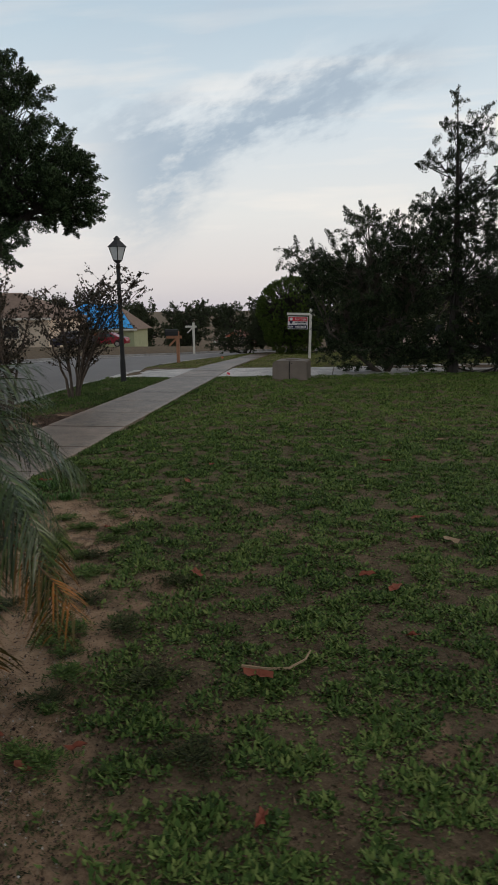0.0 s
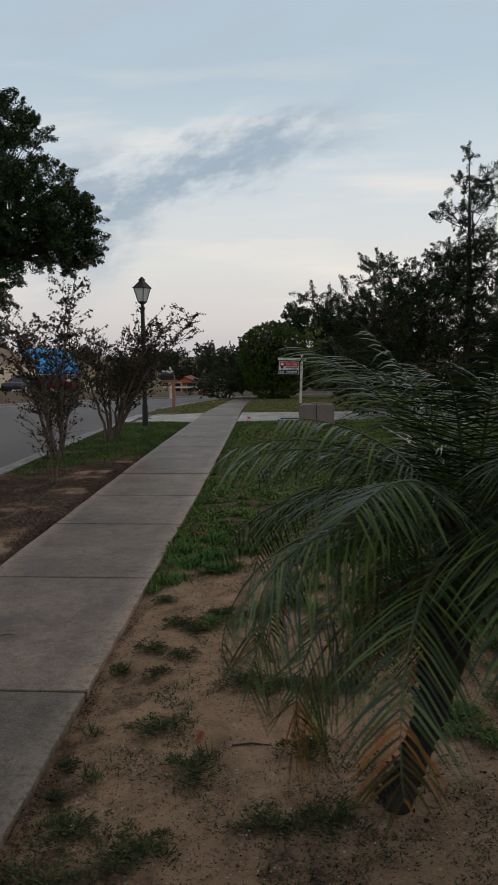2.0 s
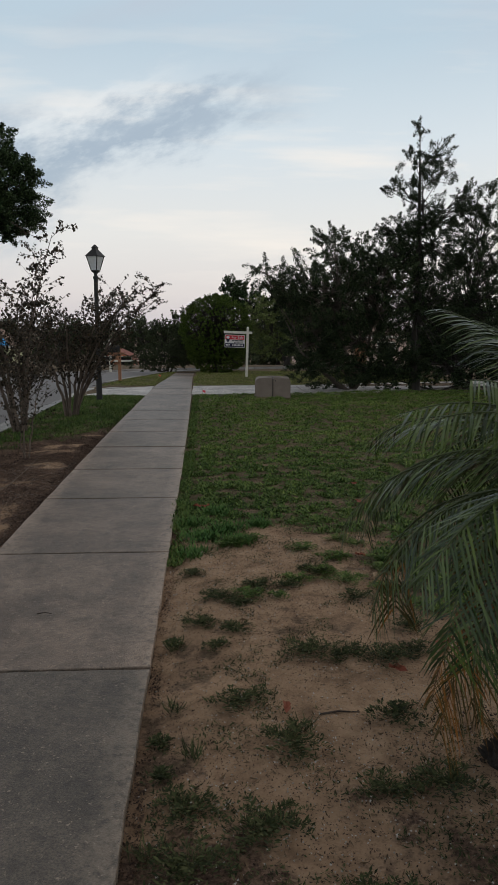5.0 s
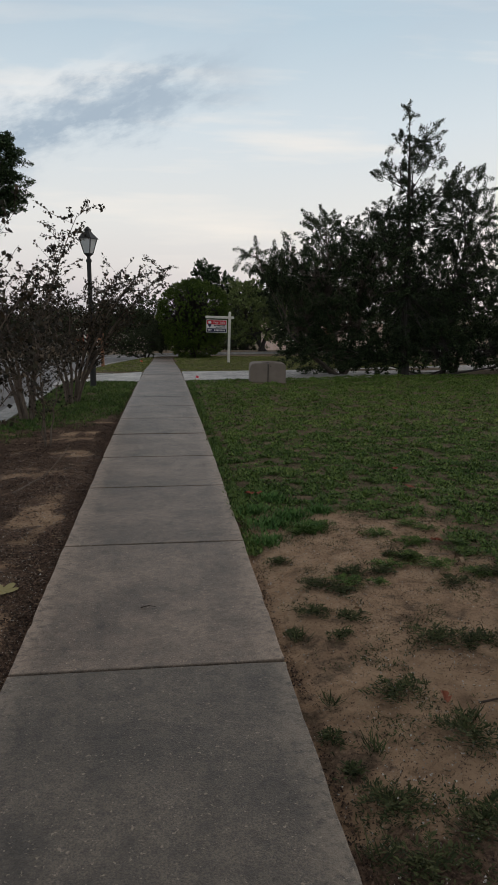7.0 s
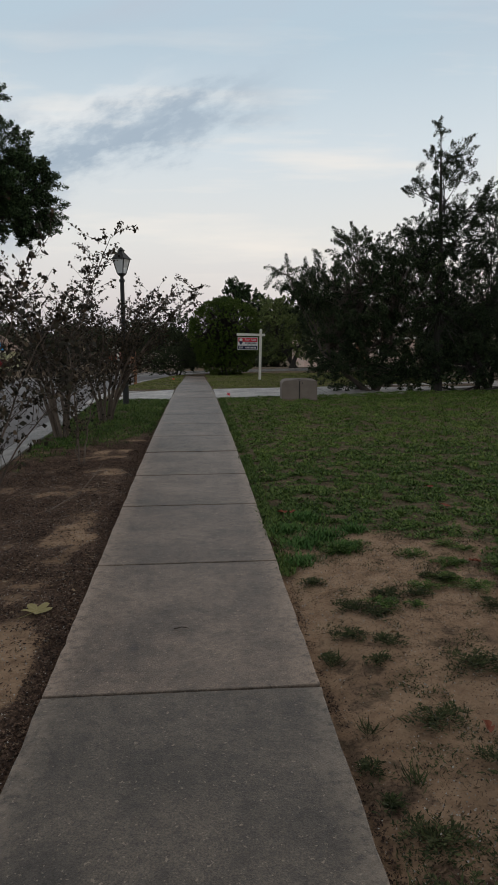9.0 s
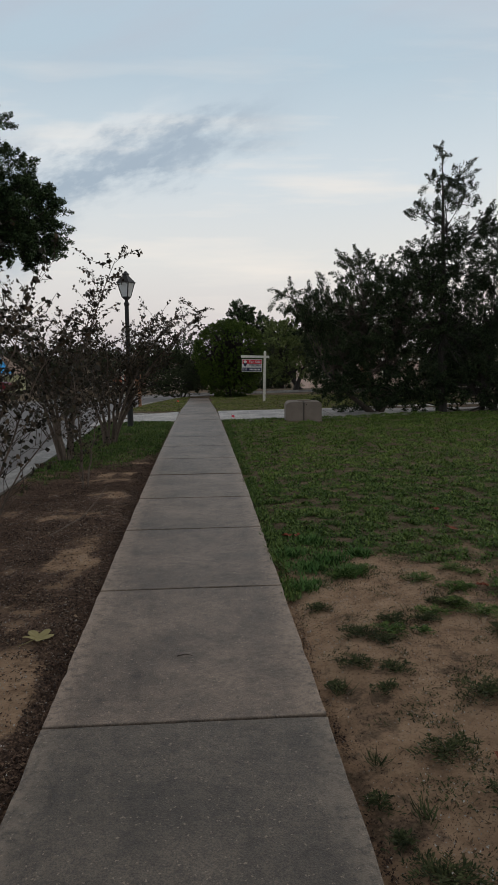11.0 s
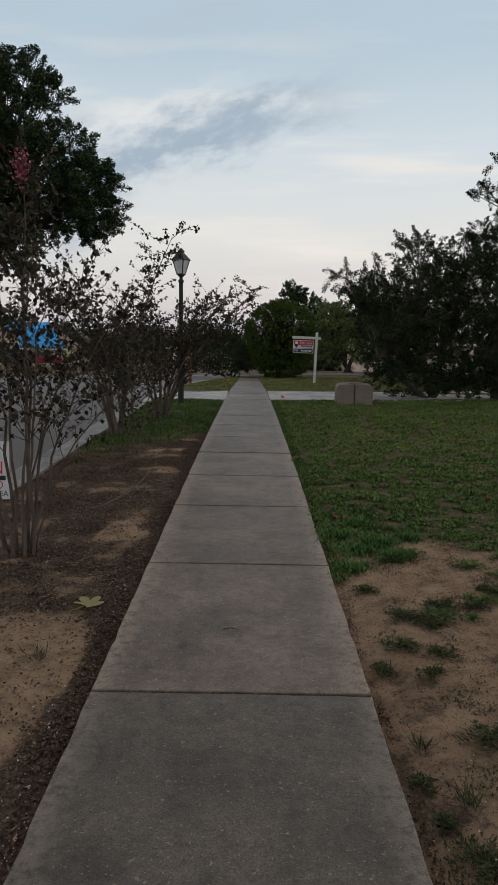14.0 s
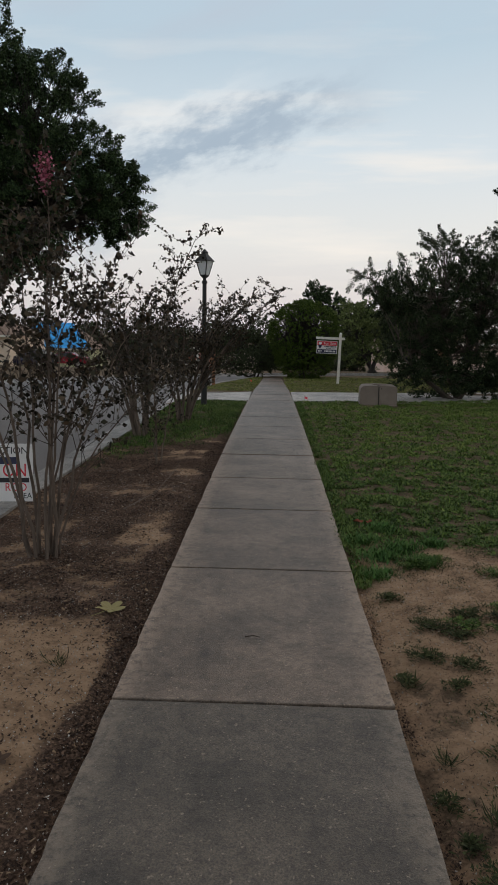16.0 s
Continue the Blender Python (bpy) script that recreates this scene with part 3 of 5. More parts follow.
            y = y1


def slab(x0, x1, y0, y1, z0, z1, mat, name="slab", skew=0.0):
    bm = bmesh.new()
    box_bm(x1 - x0, y1 - y0, z1 - z0, ((x0 + x1) / 2, (y0 + y1) / 2, (z0 + z1) / 2), 0.006, bm)
    if skew:
        for v in bm.verts:
            v.co.y += v.co.x * skew
    else:
        # joints that wander and chip a little
        cross = [e for e in bm.edges if abs(e.verts[0].co.x - e.verts[1].co.x) > 0.8]
        bmesh.ops.subdivide_edges(bm, edges=cross, cuts=21, use_grid_fill=True)
        bmesh.ops.subdivide_edges(bm, edges=[e for e in bm.edges if abs(e.verts[0].co.y - e.verts[1].co.y) > 0.6], cuts=19, use_grid_fill=True)
        half = (x1 - x0) / 2
        for v in bm.verts:
            if abs(v.co.x) > half - 0.008:
                v.co.x -= math.copysign(abs(noise.noise((v.co.y * 7, v.co.x, 4.0))) * 0.012 + abs(noise.noise((v.co.y * 1.7, v.co.x, 9.0))) * 0.010, v.co.x)
        mid = (y0 + y1) / 2
        for v in bm.verts:
            if y0 + 0.02 < v.co.y < y1 - 0.02:
                continue
            k = noise.noise((v.co.x * 9, round(v.co.y, 1) * 5, 2.0)) * 0.006 + noise.noise((v.co.x * 2.5, round(v.co.y, 1) * 3, 7.0)) * 0.010
            v.co.y += (abs(k) if v.co.y < mid else -abs(k))
    return bm_mesh(name, bm, mat)


JOINTS = [-14, -12.4, -10.8, -9.2, -7.6, -6, -4.4, -2.9, -1.4, 0.0, 1.48, 2.972, 4.65, 6.22, 7.56, 9.0, 10.36, 11.75, 13.1, 14.5, 16.45, 18.0, 19.6, 21.2, 22.8, 24.4, 26.0, 27.6, 29.2]


WALK_HALF = [(8, 0.61), (12, 0.585), (16, 0.545), (19, 0.50), (24, 0.43), (30, 0.38)]


def build_walk():
    walkway = new("sidewalk")
    tagged(walkway, "worn grey concrete sidewalk slabs with dark joints", "sidewalk", kind="structure")
    rnd = random.Random(4)
    for i, (a, b) in enumerate(zip(JOINTS, JOINTS[1:])):
        wide = 0.022 if i % 2 else 0.014
        top = 0.022 + rnd.uniform(-0.004, 0.004)
        me = slab(-0.61, 0.61, a + wide / 2, b - wide / 2, top - 0.10, top, M_WALKDARK if b < 3 else M_WALK)
        for v in me.vertices:
            v.co.x *= along(WALK_HALF, v.co.y) / 0.61
            v.co.z += fall(v.co.y)
        part("slab", me, walkway)
    for a in JOINTS[1:-1]:
        part("joint_filler", bm_mesh("joint_filler", box_bm(1.96 * along(WALK_HALF, a), 0.05, 0.03, (0, a, -0.030 + fall(a))), M_BOXDARK), walkway)
    drive = new("driveway")
    tagged(drive, "pale concrete driveway crossing the verge to the street", "driveway", kind="structure")
    for x0, x1 in ((-2.55, -0.535), (0.535, 3.4), (3.42, 6.5), (6.52, 10.0), (10.02, 16.0)):
        me = slab(x0, x1, 16.5, 18.95, -0.1, 0.012, M_DRIVE, skew=0.10)
        for v in me.vertices:
            v.co.y += 0.30 * max(0.0, v.co.x - 3.4)
            v.co.z += fall(v.co.y)
        if x0 < 0:
            for v in me.vertices:
                if v.co.x < -2:
                    v.co.z -= 0.085
        part("slab", me, drive)
    # the flare of the apron towards the street
    for y0, y1, s in ((15.75, 16.24, -1), (18.72, 19.5, 1)):
        pts = [(-2.55, y0 if s < 0 else y1), (-2.55, y1 if s < 0 else y0), (-1.3, y1 if s < 0 else y0)]
        v = [(x, y, -0.09 if x < -2 else 0.008) for x, y in pts] + [(x, y, -0.18) for x, y in pts]
        part("flare", mesh_of("flare", v, [(0, 1, 2), (5, 4, 3), (0, 3, 4, 1), (1, 4, 5, 2), (2, 5, 3, 0)], M_DRIVE), drive)


# ---- street furniture ----
def street_lamp(x, y):
    t = thing("street_lamp", pose(x, y, 0), "black metal post lamp with frosted lantern, unlit", "street lamp")
    base = lathe([(0.072, -0.05), (0.072, 0.03), (0.066, 0.05), (0.062, 0.50), (0.055, 0.54), (0.050, 0.58)], 16)
    part("base", mesh_of("base", *base, M_BLACK), t)
    pole = lathe([(0.052, 0.50), (0.050, 1.2), (0.044, 2.62), (0.06, 2.63), (0.06, 2.67), (0.036, 2.70), (0.036, 2.76)], 14)
    part("pole", mesh_of("pole", *pole, M_BLACK), t)
    lan = part("lantern", mesh_of("lantern", *lathe([(0.04, 2.74), (0.085, 2.78), (0.10, 2.79), (0.10, 2.81), (0.03, 2.812)], 4), M_BLACK), t)
    lan.data.transform(Matrix.Rotation(radians(20), 4, "Z"))
    # four tapered frosted panes in a black frame
    r0, r1, z0, z1 = 0.095, 0.185, 2.81, 3.10
    for k in range(4):
        a0, a1 = radians(20 + 90 * k), radians(110 + 90 * k)
        c = [(r0 * math.cos(a0), r0 * math.sin(a0), z0), (r0 * math.cos(a1), r0 * math.sin(a1), z0),
             (r1 * math.cos(a1), r1 * math.sin(a1), z1), (r1 * math.cos(a0), r1 * math.sin(a0), z1)]
        inn = [(p[0] * 0.95, p[1] * 0.95, p[2]) for p in c]
        f = [(0, 1, 2, 3), (7, 6, 5, 4), (0, 4, 5, 1), (1, 5, 6, 2), (2, 6, 7, 3), (3, 7, 4, 0)]
        part("pane", mesh_of("pane", c + inn, f, M_FROST), lan, "frosted glass pane")
        bar = tube([c[0], c[3]], [0.011, 0.012], 6)
        part("frame_bar", mesh_of("frame_bar", *bar, M_BLACK), lan)
    roof = lathe([(0.21, 3.095), (0.225, 3.10), (0.20, 3.12), (0.08, 3.235), (0.07, 3.24), (0.07, 3.27), (0.085, 3.28), (0.05, 3.305), (0.03, 3.33), (0.01, 3.345)], 4)
    rf = part("roof", mesh_of("roof", *roof, M_BLACK), t)
    rf.data.transform(Matrix.Rotation(radians(20), 4, "Z"))


def words(body, size, mat, name="lettering", width=None):
    cu = bpy.data.curves.new(name, "FONT")
    cu.body, cu.size, cu.extrude = body, size, 0.0008
    cu.align_x, cu.align_y = "CENTER", "CENTER"
    ob = bpy.data.objects.new(name, cu)
    scene.collection.objects.link(ob)
    dg = bpy.context.evaluated_depsgraph_get()
    me = bpy.data.meshes.new_from_object(ob.evaluated_get(dg))
    bpy.data.objects.remove(ob)
    bpy.data.curves.remove(cu)
    me.materials.clear()
    me.materials.append(mat)
    if width:
        xs = [v.co.x for v in me.vertices]
        me.transform(Matrix.Diagonal((width / (max(xs) - min(xs)), 1, 1, 1)))
    return me


def face_front(x, z, y=0.0):
    """A pose for flat lettering that faces back along the walk."""
    return Matrix.Translation((x, y, z)) @ Matrix.Rotation(radians(90), 4, "X")


def sale_sign(x, y, z):
    t = thing("sale_sign", pose(x, y, z, 0, 1.5, -2), "white wooden sale signpost with a hanging red and white board", "sign")
    bm = box_bm(0.09, 0.09, 1.95, (0, 0, 0.695), 0.006)
    part("post", bm_mesh("post", bm, M_WHITEPOST), t)
    cap = mesh_of("cap", [(-0.05, -0.05, 1.67), (0.05, -0.05, 1.67), (0.05, 0.05, 1.67), (-0.05, 0.05, 1.67), (0, 0, 1.73)],
                  [(0, 1, 4), (1, 2, 4), (2, 3, 4), (3, 0, 4), (3, 2, 1, 0)], M_WHITEPOST)
    part("cap", cap, t)
    part("arm", bm_mesh("arm", box_bm(1.04, 0.07, 0.09, (-0.36, 0, 1.50), 0.012), M_WHITEPOST), t)
    board = part("board", bm_mesh("board", box_bm(0.74, 0.02, 0.46, (-0.47, 0, 1.18), 0.003), M_WHITE), t)
    for dx in (-0.28, 0.28):
        part("hook", mesh_of("hook", *tube([(-0.47 + dx, 0, 1.40), (-0.47 + dx, 0, 1.47)], [0.006, 0.006], 5), M_BLACK), t)
    part("red_band", bm_mesh("red_band", box_bm(0.70, 0.004, 0.15, (-0.47, -0.013, 1.315)), M_RED), board)
    part("navy_band", bm_mesh("navy_band", box_bm(0.70, 0.004, 0.13, (-0.47, -0.013, 1.035)), M_NAVY), board)
    part("lettering", words("For Sale", 0.13, M_WHITE, width=0.42), board, at=face_front(-0.37, 1.315, -0.017))
    # the emblem, a plain shape, and rows too small to read
    part("emblem", mesh_of("emblem", [(-0.78, -0.0175, 1.26), (-0.66, -0.0175, 1.26), (-0.66, -0.0175, 1.21), (-0.72, -0.0175, 1.12), (-0.78, -0.0175, 1.21)],
                           [(0, 1, 2, 3, 4)], M_NAVY), board)
    part("emblem_disc", mesh_of("emblem_disc", [(-0.72 + 0.06 * math.cos(a * 0.52), -0.018, 1.315 + 0.05 * math.sin(a * 0.52)) for a in range(12)],
                                [tuple(range(12))], M_WHITE), board)
    for bx, bz, bw, bh, mt in ((-0.36, 1.20, 0.42, 0.045, M_INK), (-0.33, 1.13, 0.34, 0.02, M_INK), (-0.72, 1.05, 0.15, 0.03, M_WHITE),
                               (-0.72, 1.01, 0.13, 0.02, M_WHITE), (-0.36, 1.035, 0.40, 0.06, M_WHITE)):
        n = max(3, int(bw / 0.045))
        bm = bmesh.new()
        for i in range(n):
            box_bm(bw / n * 0.72, 0.003, bh, (bx - bw / 2 + (i + 0.5) * bw / n, -0.017, bz), 0, bm)
        part("print_row", bm_mesh("print_row", bm, mt), board)


def utility_box(x, y):
    t = thing("utility_box", pose(x, y, 0, 0, 0, -4), "weathered tan utility pedestal box on the lawn", "utility box")
    for side, x0, x1 in ((-1, -0.41, -0.008), (1, 0.008, 0.41)):
        bm = bmesh.new()
        v = []
        out = [(x0, 0.0), (x0, 0.36), (x0 + 0.02, 0.42), (x0 + 0.08, 0.455), (x1, 0.465), (x1, 0.0)] if side < 0 else [(x0, 0.0), (x0, 0.465), (x1 - 0.03, 0.45), (x1 - 0.006, 0.42), (x1, 0.36), (x1, 0.0)]
        for yy in (-0.38, 0.38):
            v.append([bm.verts.new((a, yy, b)) for a, b in out])
        bm.faces.new(v[0])
        bm.faces.new(list(reversed(v[1])))
        for i in range(6):
            j = (i + 1) % 6
            bm.faces.new((v[0][i], v[1][i], v[1][j], v[0][j]))
        bmesh.ops.bevel(bm, geom=list(bm.edges), offset=0.014, segments=2, affect="EDGES")
        part("cover", bm_mesh("cover", bm, M_BOX), t)
    part("seam", bm_mesh("seam", box_bm(0.018, 0.74, 0.44, (0, 0, 0.225)), M_BOXDARK), t)
    part("plinth", bm_mesh("plinth", box_bm(0.86, 0.80, 0.10, (0, 0, -0.02), 0.01), M_BOX), t)
    part("lid_strip", bm_mesh("lid_strip", box_bm(0.30, 0.30, 0.018, (0.03, 0, 0.474), 0.006), M_BOX), t)
    lock = lathe([(0.014, 0), (0.014, 0.012), (0.008, 0.014)], 10)
    part("lock", mesh_of("lock", *lock, M_BOXDARK), t, at=Matrix.Translation((0.06, -0.392, 0.40)) @ Matrix.Rotation(radians(90), 4, "X"))


def mailbox_post(x, y, z, mat, label, h=1.1, body=M_BLACK):
    t = thing("mailbox", pose(x, y, z, 0, 0, 4), label, "mailbox")
    part("post", bm_mesh("post", box_bm(0.10, 0.10, h, (0, 0, h / 2 - 0.03), 0.006), mat), t)
    part("arm", bm_mesh("arm", box_bm(0.52, 0.09, 0.09, (-0.12, 0, h - 0.22), 0.006), mat), t)
    brace = Matrix.Rotation(radians(-45), 4, "Y")
    part("brace", bm_mesh("brace", box_bm(0.38, 0.06, 0.06, (-0.16, 0, h - 0.38), 0.004, turn=brace), mat), t)
    bm = bmesh.new()
    prof = [(-0.085, 0), (-0.085, 0.13), (-0.06, 0.19), (0, 0.215), (0.06, 0.19), (0.085, 0.13), (0.085, 0)]
    rings = [[bm.verts.new((xx, a, h - 0.17 + b)) for a, b in prof] for xx in (-0.42, 0.02)]
    for i in range(7):
        j = (i + 1) % 7
        bm.faces.new((rings[0][i], rings[0][j], rings[1][j], rings[1][i]))
    bm.faces.new(rings[0])
    bm.faces.new(list(reversed(rings[1])))
    if body:
        part("letter_box", bm_mesh("letter_box", bm, body), t)


def yard_sign(x, y):
    t = thing("yard_sign", pose(x, y, 0, -4, 0, 6) @ Matrix.Scale(0.82, 4), "white printed yard sign on wire stakes beside the kerb", "sign")
    board = part("board", bm_mesh("board", box_bm(0.62, 0.006, 0.62, (0, 0, 0.42), 0.001), M_WHITE), t)
    for dx in (-0.2, 0.2):
        part("stake", mesh_of("stake", *tube([(dx, 0.006, -0.1), (dx, 0.006, 0.5)], [0.004, 0.004], 5), M_STONE), t)
    part("lettering", words("SPECTION", 0.105, M_INK, width=0.46), board, at=face_front(0.03, 0.655, -0.0045))
    part("dark_print", bm_mesh("dark_print", box_bm(0.40, 0.002, 0.075, (-0.03, -0.0045, 0.55)), M_NAVY), board)
    part("lettering", words("ON", 0.20, M_RED, width=0.24), board, at=face_front(0.12, 0.44, -0.0045))
    part("dark_print", bm_mesh("dark_print", box_bm(0.44, 0.002, 0.05, (0.05, -0.0045, 0.34)), M_INK), board)
    part("lettering", words("ROO", 0.12, M_RED, width=0.22), board, at=face_front(0.13, 0.26, -0.0045))
    part("lettering", words("AREA", 0.085, M_INK, width=0.19), board, at=face_front(0.20, 0.17, -0.0045))


def marker_flag(x, y, z, mat, label):
    t = thing("marker_flag", pose(x, y, z, 0, 0, 15), label, "marker flag", "utility marker flags")
    part("wire", mesh_of("wire", *tube([(0, 0, -0.05), (0.004, 0, 0.16)], [0.002, 0.002], 4), M_STONE), t)
    v, f = [], []
    for i in range(5):
        for zz in (0.07, 0.16):
            v.append((0.004 + 0.018 * i, 0.010 * math.sin(i * 1.4), zz * 0.6 + 0.03 - 0.005 * i))
    for i in range(4):
        f.append((2 * i, 2 * i + 2, 2 * i + 3, 2 * i + 1))
    part("flag", mesh_of("flag", v, f, mat), t)


# ---- palm ----
def palm(x, y):
    t = thing("palm", pose(x, y, 0), "small drooping date palm with dark green fronds and browned tips", "palm")
    rng = np.random.default_rng(11)
    rnd = random.Random(11)
    top = Vector(PALM_TOP)
    tp = curve_points((0, 0, -0.08), top, (0.06, -0.08, 0.0), 12)
    rad = [0.060, 0.046, 0.040, 0.040, 0.043, 0.048, 0.054, 0.060, 0.066, 0.074, 0.080, 0.06]
    rad = [r * (1.08 if i % 2 else 0.96) for i, r in enumerate(rad)]
    part("trunk", mesh_of("trunk", *tube(tp, rad, 12), M_PALMBARK), t)
    # stubs of cut fronds round the stem
    sv, sf = [], []
    for k in range(330):
        s = 0.02 + 0.98 * k / 330
        i = min(10, int(s * 11))
        c = tp[i].lerp(tp[i + 1], s * 11 - i)
        a = k * 2.4
        d = Vector((math.cos(a), math.sin(a), 0.9)).normalized()
        rr = rad[i]
        tube([c + d * rr * 0.7, c + d * (rr + 0.012 + 0.040 * rnd.random())], [0.017, 0.005], 5, sv, sf)
    tagged(part("stub_sheath", mesh_of("stub_sheath", sv, sf, M_PALMBARK), t), kind="stuff")
    n = 76
    for k in range(n):
        age = k / (n - 1)
        az = k * 2.39996 + rnd.uniform(-0.25, 0.25)
        old, hanging = age > 0.66, age > 0.85
        if age > 0.40 and math.sin(az) < -0.4 and -0.70 < math.cos(az) < 0.25 and k % 3:
            continue
        if hanging and math.sin(az) < -0.2 and math.cos(az) < 0.45:
            continue
        elev = radians(82 - 84 * age ** 0.75 + rnd.uniform(-8, 8))
        length = (0.62 + 0.27 * min(1, age * 2.0)) * rnd.uniform(0.88, 1.08)
        droop = radians(48 + 70 * min(1, age * 1.5) + rnd.uniform(-12, 20))
        if hanging:
            # the oldest hang out and down to the sand
            elev = radians(rnd.uniform(-30, 0))
            droop = radians(rnd.uniform(46, 72))
            length = rnd.uniform(0.74, 0.92)
        hz = Vector((math.cos(az), math.sin(az), 0))
        side = Vector((-math.sin(az), math.cos(az), 0))
        pts, dirs, p = [], [], top + hz * 0.04 + Vector((0, 0, -0.16 * age))
        steps = 16
        twist = rnd.uniform(-0.35, 0.35)
        for i in range(steps + 1):
            s = i / steps
            e = elev - droop * s ** 1.15
            d = hz * math.cos(e) + Vector((0, 0, math.sin(e))) + side * twist * s * 0.5
            d.normalize()
            pts.append(p.copy())
            dirs.append(d)
            p = p + d * length / steps
        lowest = min(q.z for q in pts)
        if lowest < 0.05:
            pts = [Vector((q.x, q.y, max(q.z, 0.04))) for q in pts]
        rib = M_RUSTRIB if hanging and k % 2 == 0 else M_PETIOLE
        fr = part("frond", mesh_of("frond", *tube(pts, [0.008 * (1 - 0.85 * i / steps) for i in range(steps + 1)], 5), rib), t,
                  "browned old palm frond" if old else "")
        # leaflets, two ranks, drooping at their tips
        m = 42
        V, F = [], []
        green, cut = None, 0.80 if not hanging else 0.34 if k % 2 else 0.62
        for j in range(m):
            s = 0.14 + 0.85 * j / (m - 1)
            if old and green is None and s > cut:
                green, V, F = (V, F), [], []
            q = s * steps
            i = min(steps - 1, int(q))
            c = pts[i].lerp(pts[i + 1], q - i)
            d = dirs[i]
            sd = d.cross(Vector((0, 0, 1)))
            sd = side.copy() if sd.length < 0.05 else sd.normalized()
            if sd.dot(side) < 0:
                sd = -sd
            nrm = sd.cross(d)
            ll = 0.205 * math.sin(math.pi * (0.16 + 0.76 * s)) ** 0.7 * rnd.uniform(0.8, 1.1) + 0.02
            for sg in (-1, 1):
                w = 0.0034 * rnd.uniform(0.75, 1.25)
                out = (sd * sg * 0.86 + d * (0.45 + 0.35 * s + rnd.uniform(-0.1, 0.15)) + nrm * rnd.uniform(0.05, 0.42)).normalized()
                g = rnd.uniform(0.05, 0.42) + 0.12 * age
                across = out.cross(nrm).normalized() * w
                o = len(V)
                for u2 in (0.0, 0.3, 0.65, 1.0):
                    pt = c + out * ll * u2 + Vector((0, 0, -1)) * g * ll * u2 * u2
                    if pt.z < 0.02:
                        pt.z = 0.02
                    wd = across * (0.55 if u2 == 0 else 1.0 if u2 < 0.6 else 0.75 if u2 < 0.9 else 0.05)
                    V += [tuple(pt - wd), tuple(pt + wd)]
                for e2 in range(3):
                    F.append((o + 2 * e2, o + 2 * e2 + 1, o + 2 * e2 + 3, o + 2 * e2 + 2))
        if old:
            part("blade", mesh_of("blade", *green, M_FROND), fr)
            part("blade", mesh_of("blade", V, F, M_FRONDOLD), fr, "rust-brown withered leaflet tips")
        else:
            part("blade", mesh_of("blade", V, F, M_FROND), fr)


# ---- crepe myrtles ----
def myrtle(x, y, stems, label, seed, leaf=0.034, dens=6, blooms=(), thick=1.0, low=0.24):
    """stems: (foot angle, foot radius, tip dx, dy, z, stem radius)."""
    t = thing("crepe_myrtle", pose(x, y, 0), label, "shrub", "crepe myrtles along the verge")
    rng = np.random.default_rng(seed)
    rnd = random.Random(seed)
    pos = []
    wv, wf = [], []
    for a, fr, dx, dy, tz, r in stems:
        foot = Vector((0.55 * fr * math.cos(a), 0.55 * fr * math.sin(a), -0.04))
        tip = Vector((dx, dy, tz))
        pts = curve_points(foot, tip, (-dx * 0.22 + rnd.uniform(-.06, .06), -dy * 0.22 + rnd.uniform(-.06, .06), 0.10 * tz), 12)
        for i in range(1, 11):
            pts[i] = pts[i] + Vector((rnd.gauss(0, 0.012), rnd.gauss(0, 0.012), 0))
        part("stem", mesh_of("stem", *tube(pts, [r * (1 - 0.86 * i / 11) for i in range(12)], 7), M_MYRTLEBARK), t)
        nb = int((14 + 8 * tz) * thick)
        for b in range(nb):
            s = rnd.uniform(low, 0.99)
            q = s * 11
            i = min(10, int(q))
            c = pts[i].lerp(pts[i + 1], q - i)
            d = (pts[i + 1] - pts[i]).normalized()
            az = rnd.uniform(0, 6.283)
            o = (Vector((math.cos(az), math.sin(az), 0)) * 0.9 + d * rnd.uniform(0.3, 1.1) + Vector((0, 0, 0.15))).normalized()
            ln = rnd.uniform(0.22, 0.62) * (1.15 - 0.55 * s)
            end = c + o * ln
            tw = curve_points(c, end, (rnd.gauss(0, 0.04), rnd.gauss(0, 0.04), rnd.uniform(-0.02, 0.07)), 5)
            tube(tw, [max(0.0016, r * (1 - 0.86 * s) * 0.45 * (1 - 0.2 * k)) for k in range(5)], 4, wv, wf)
            # leaves along the twig, in loose pairs, and on side twigs
            for sub in range(3):
                if sub:
                    c2 = tw[rnd.randrange(1, 5)]
                    o2 = (o + Vector((rnd.gauss(0, 0.7), rnd.gauss(0, 0.7), rnd.gauss(0.1, 0.5)))).normalized()
                    tw2 = curve_points(c2, c2 + o2 * ln * 0.55, (0, 0, 0.02), 4)
                    tube(tw2, [0.003, 0.0024, 0.0018, 0.001], 3, wv, wf)
                else:
                    tw2 = tw
                for k in range(dens):
                    u = rnd.uniform(0.25, 1.02)
                    q2 = min(u, 0.999) * (len(tw2) - 1)
                    i2 = int(q2)
                    pos.append(tuple(tw2[i2].lerp(tw2[i2 + 1], q2 - i2) + Vector((rnd.gauss(0, 0.013), rnd.gauss(0, 0.013), rnd.gauss(0, 0.013)))))
    tagged(part("branchwork", mesh_of("branchwork", wv, wf, M_TWIG), t), kind="stuff")
    tagged(part("foliage", leaf_mesh("foliage", rng, np.array(pos), leaf, M_MYRTLE, 0.72), t), kind="stuff")
    for bx, by, bz in blooms:
        p = np.array((bx, by, bz)) + rng.normal(size=(240, 3)) * np.array((0.024, 0.024, 0.05))
        part("blossom", leaf_mesh("blossom", rng, p, 0.022, M_PINK, 0.9), t, "pink flower cluster")


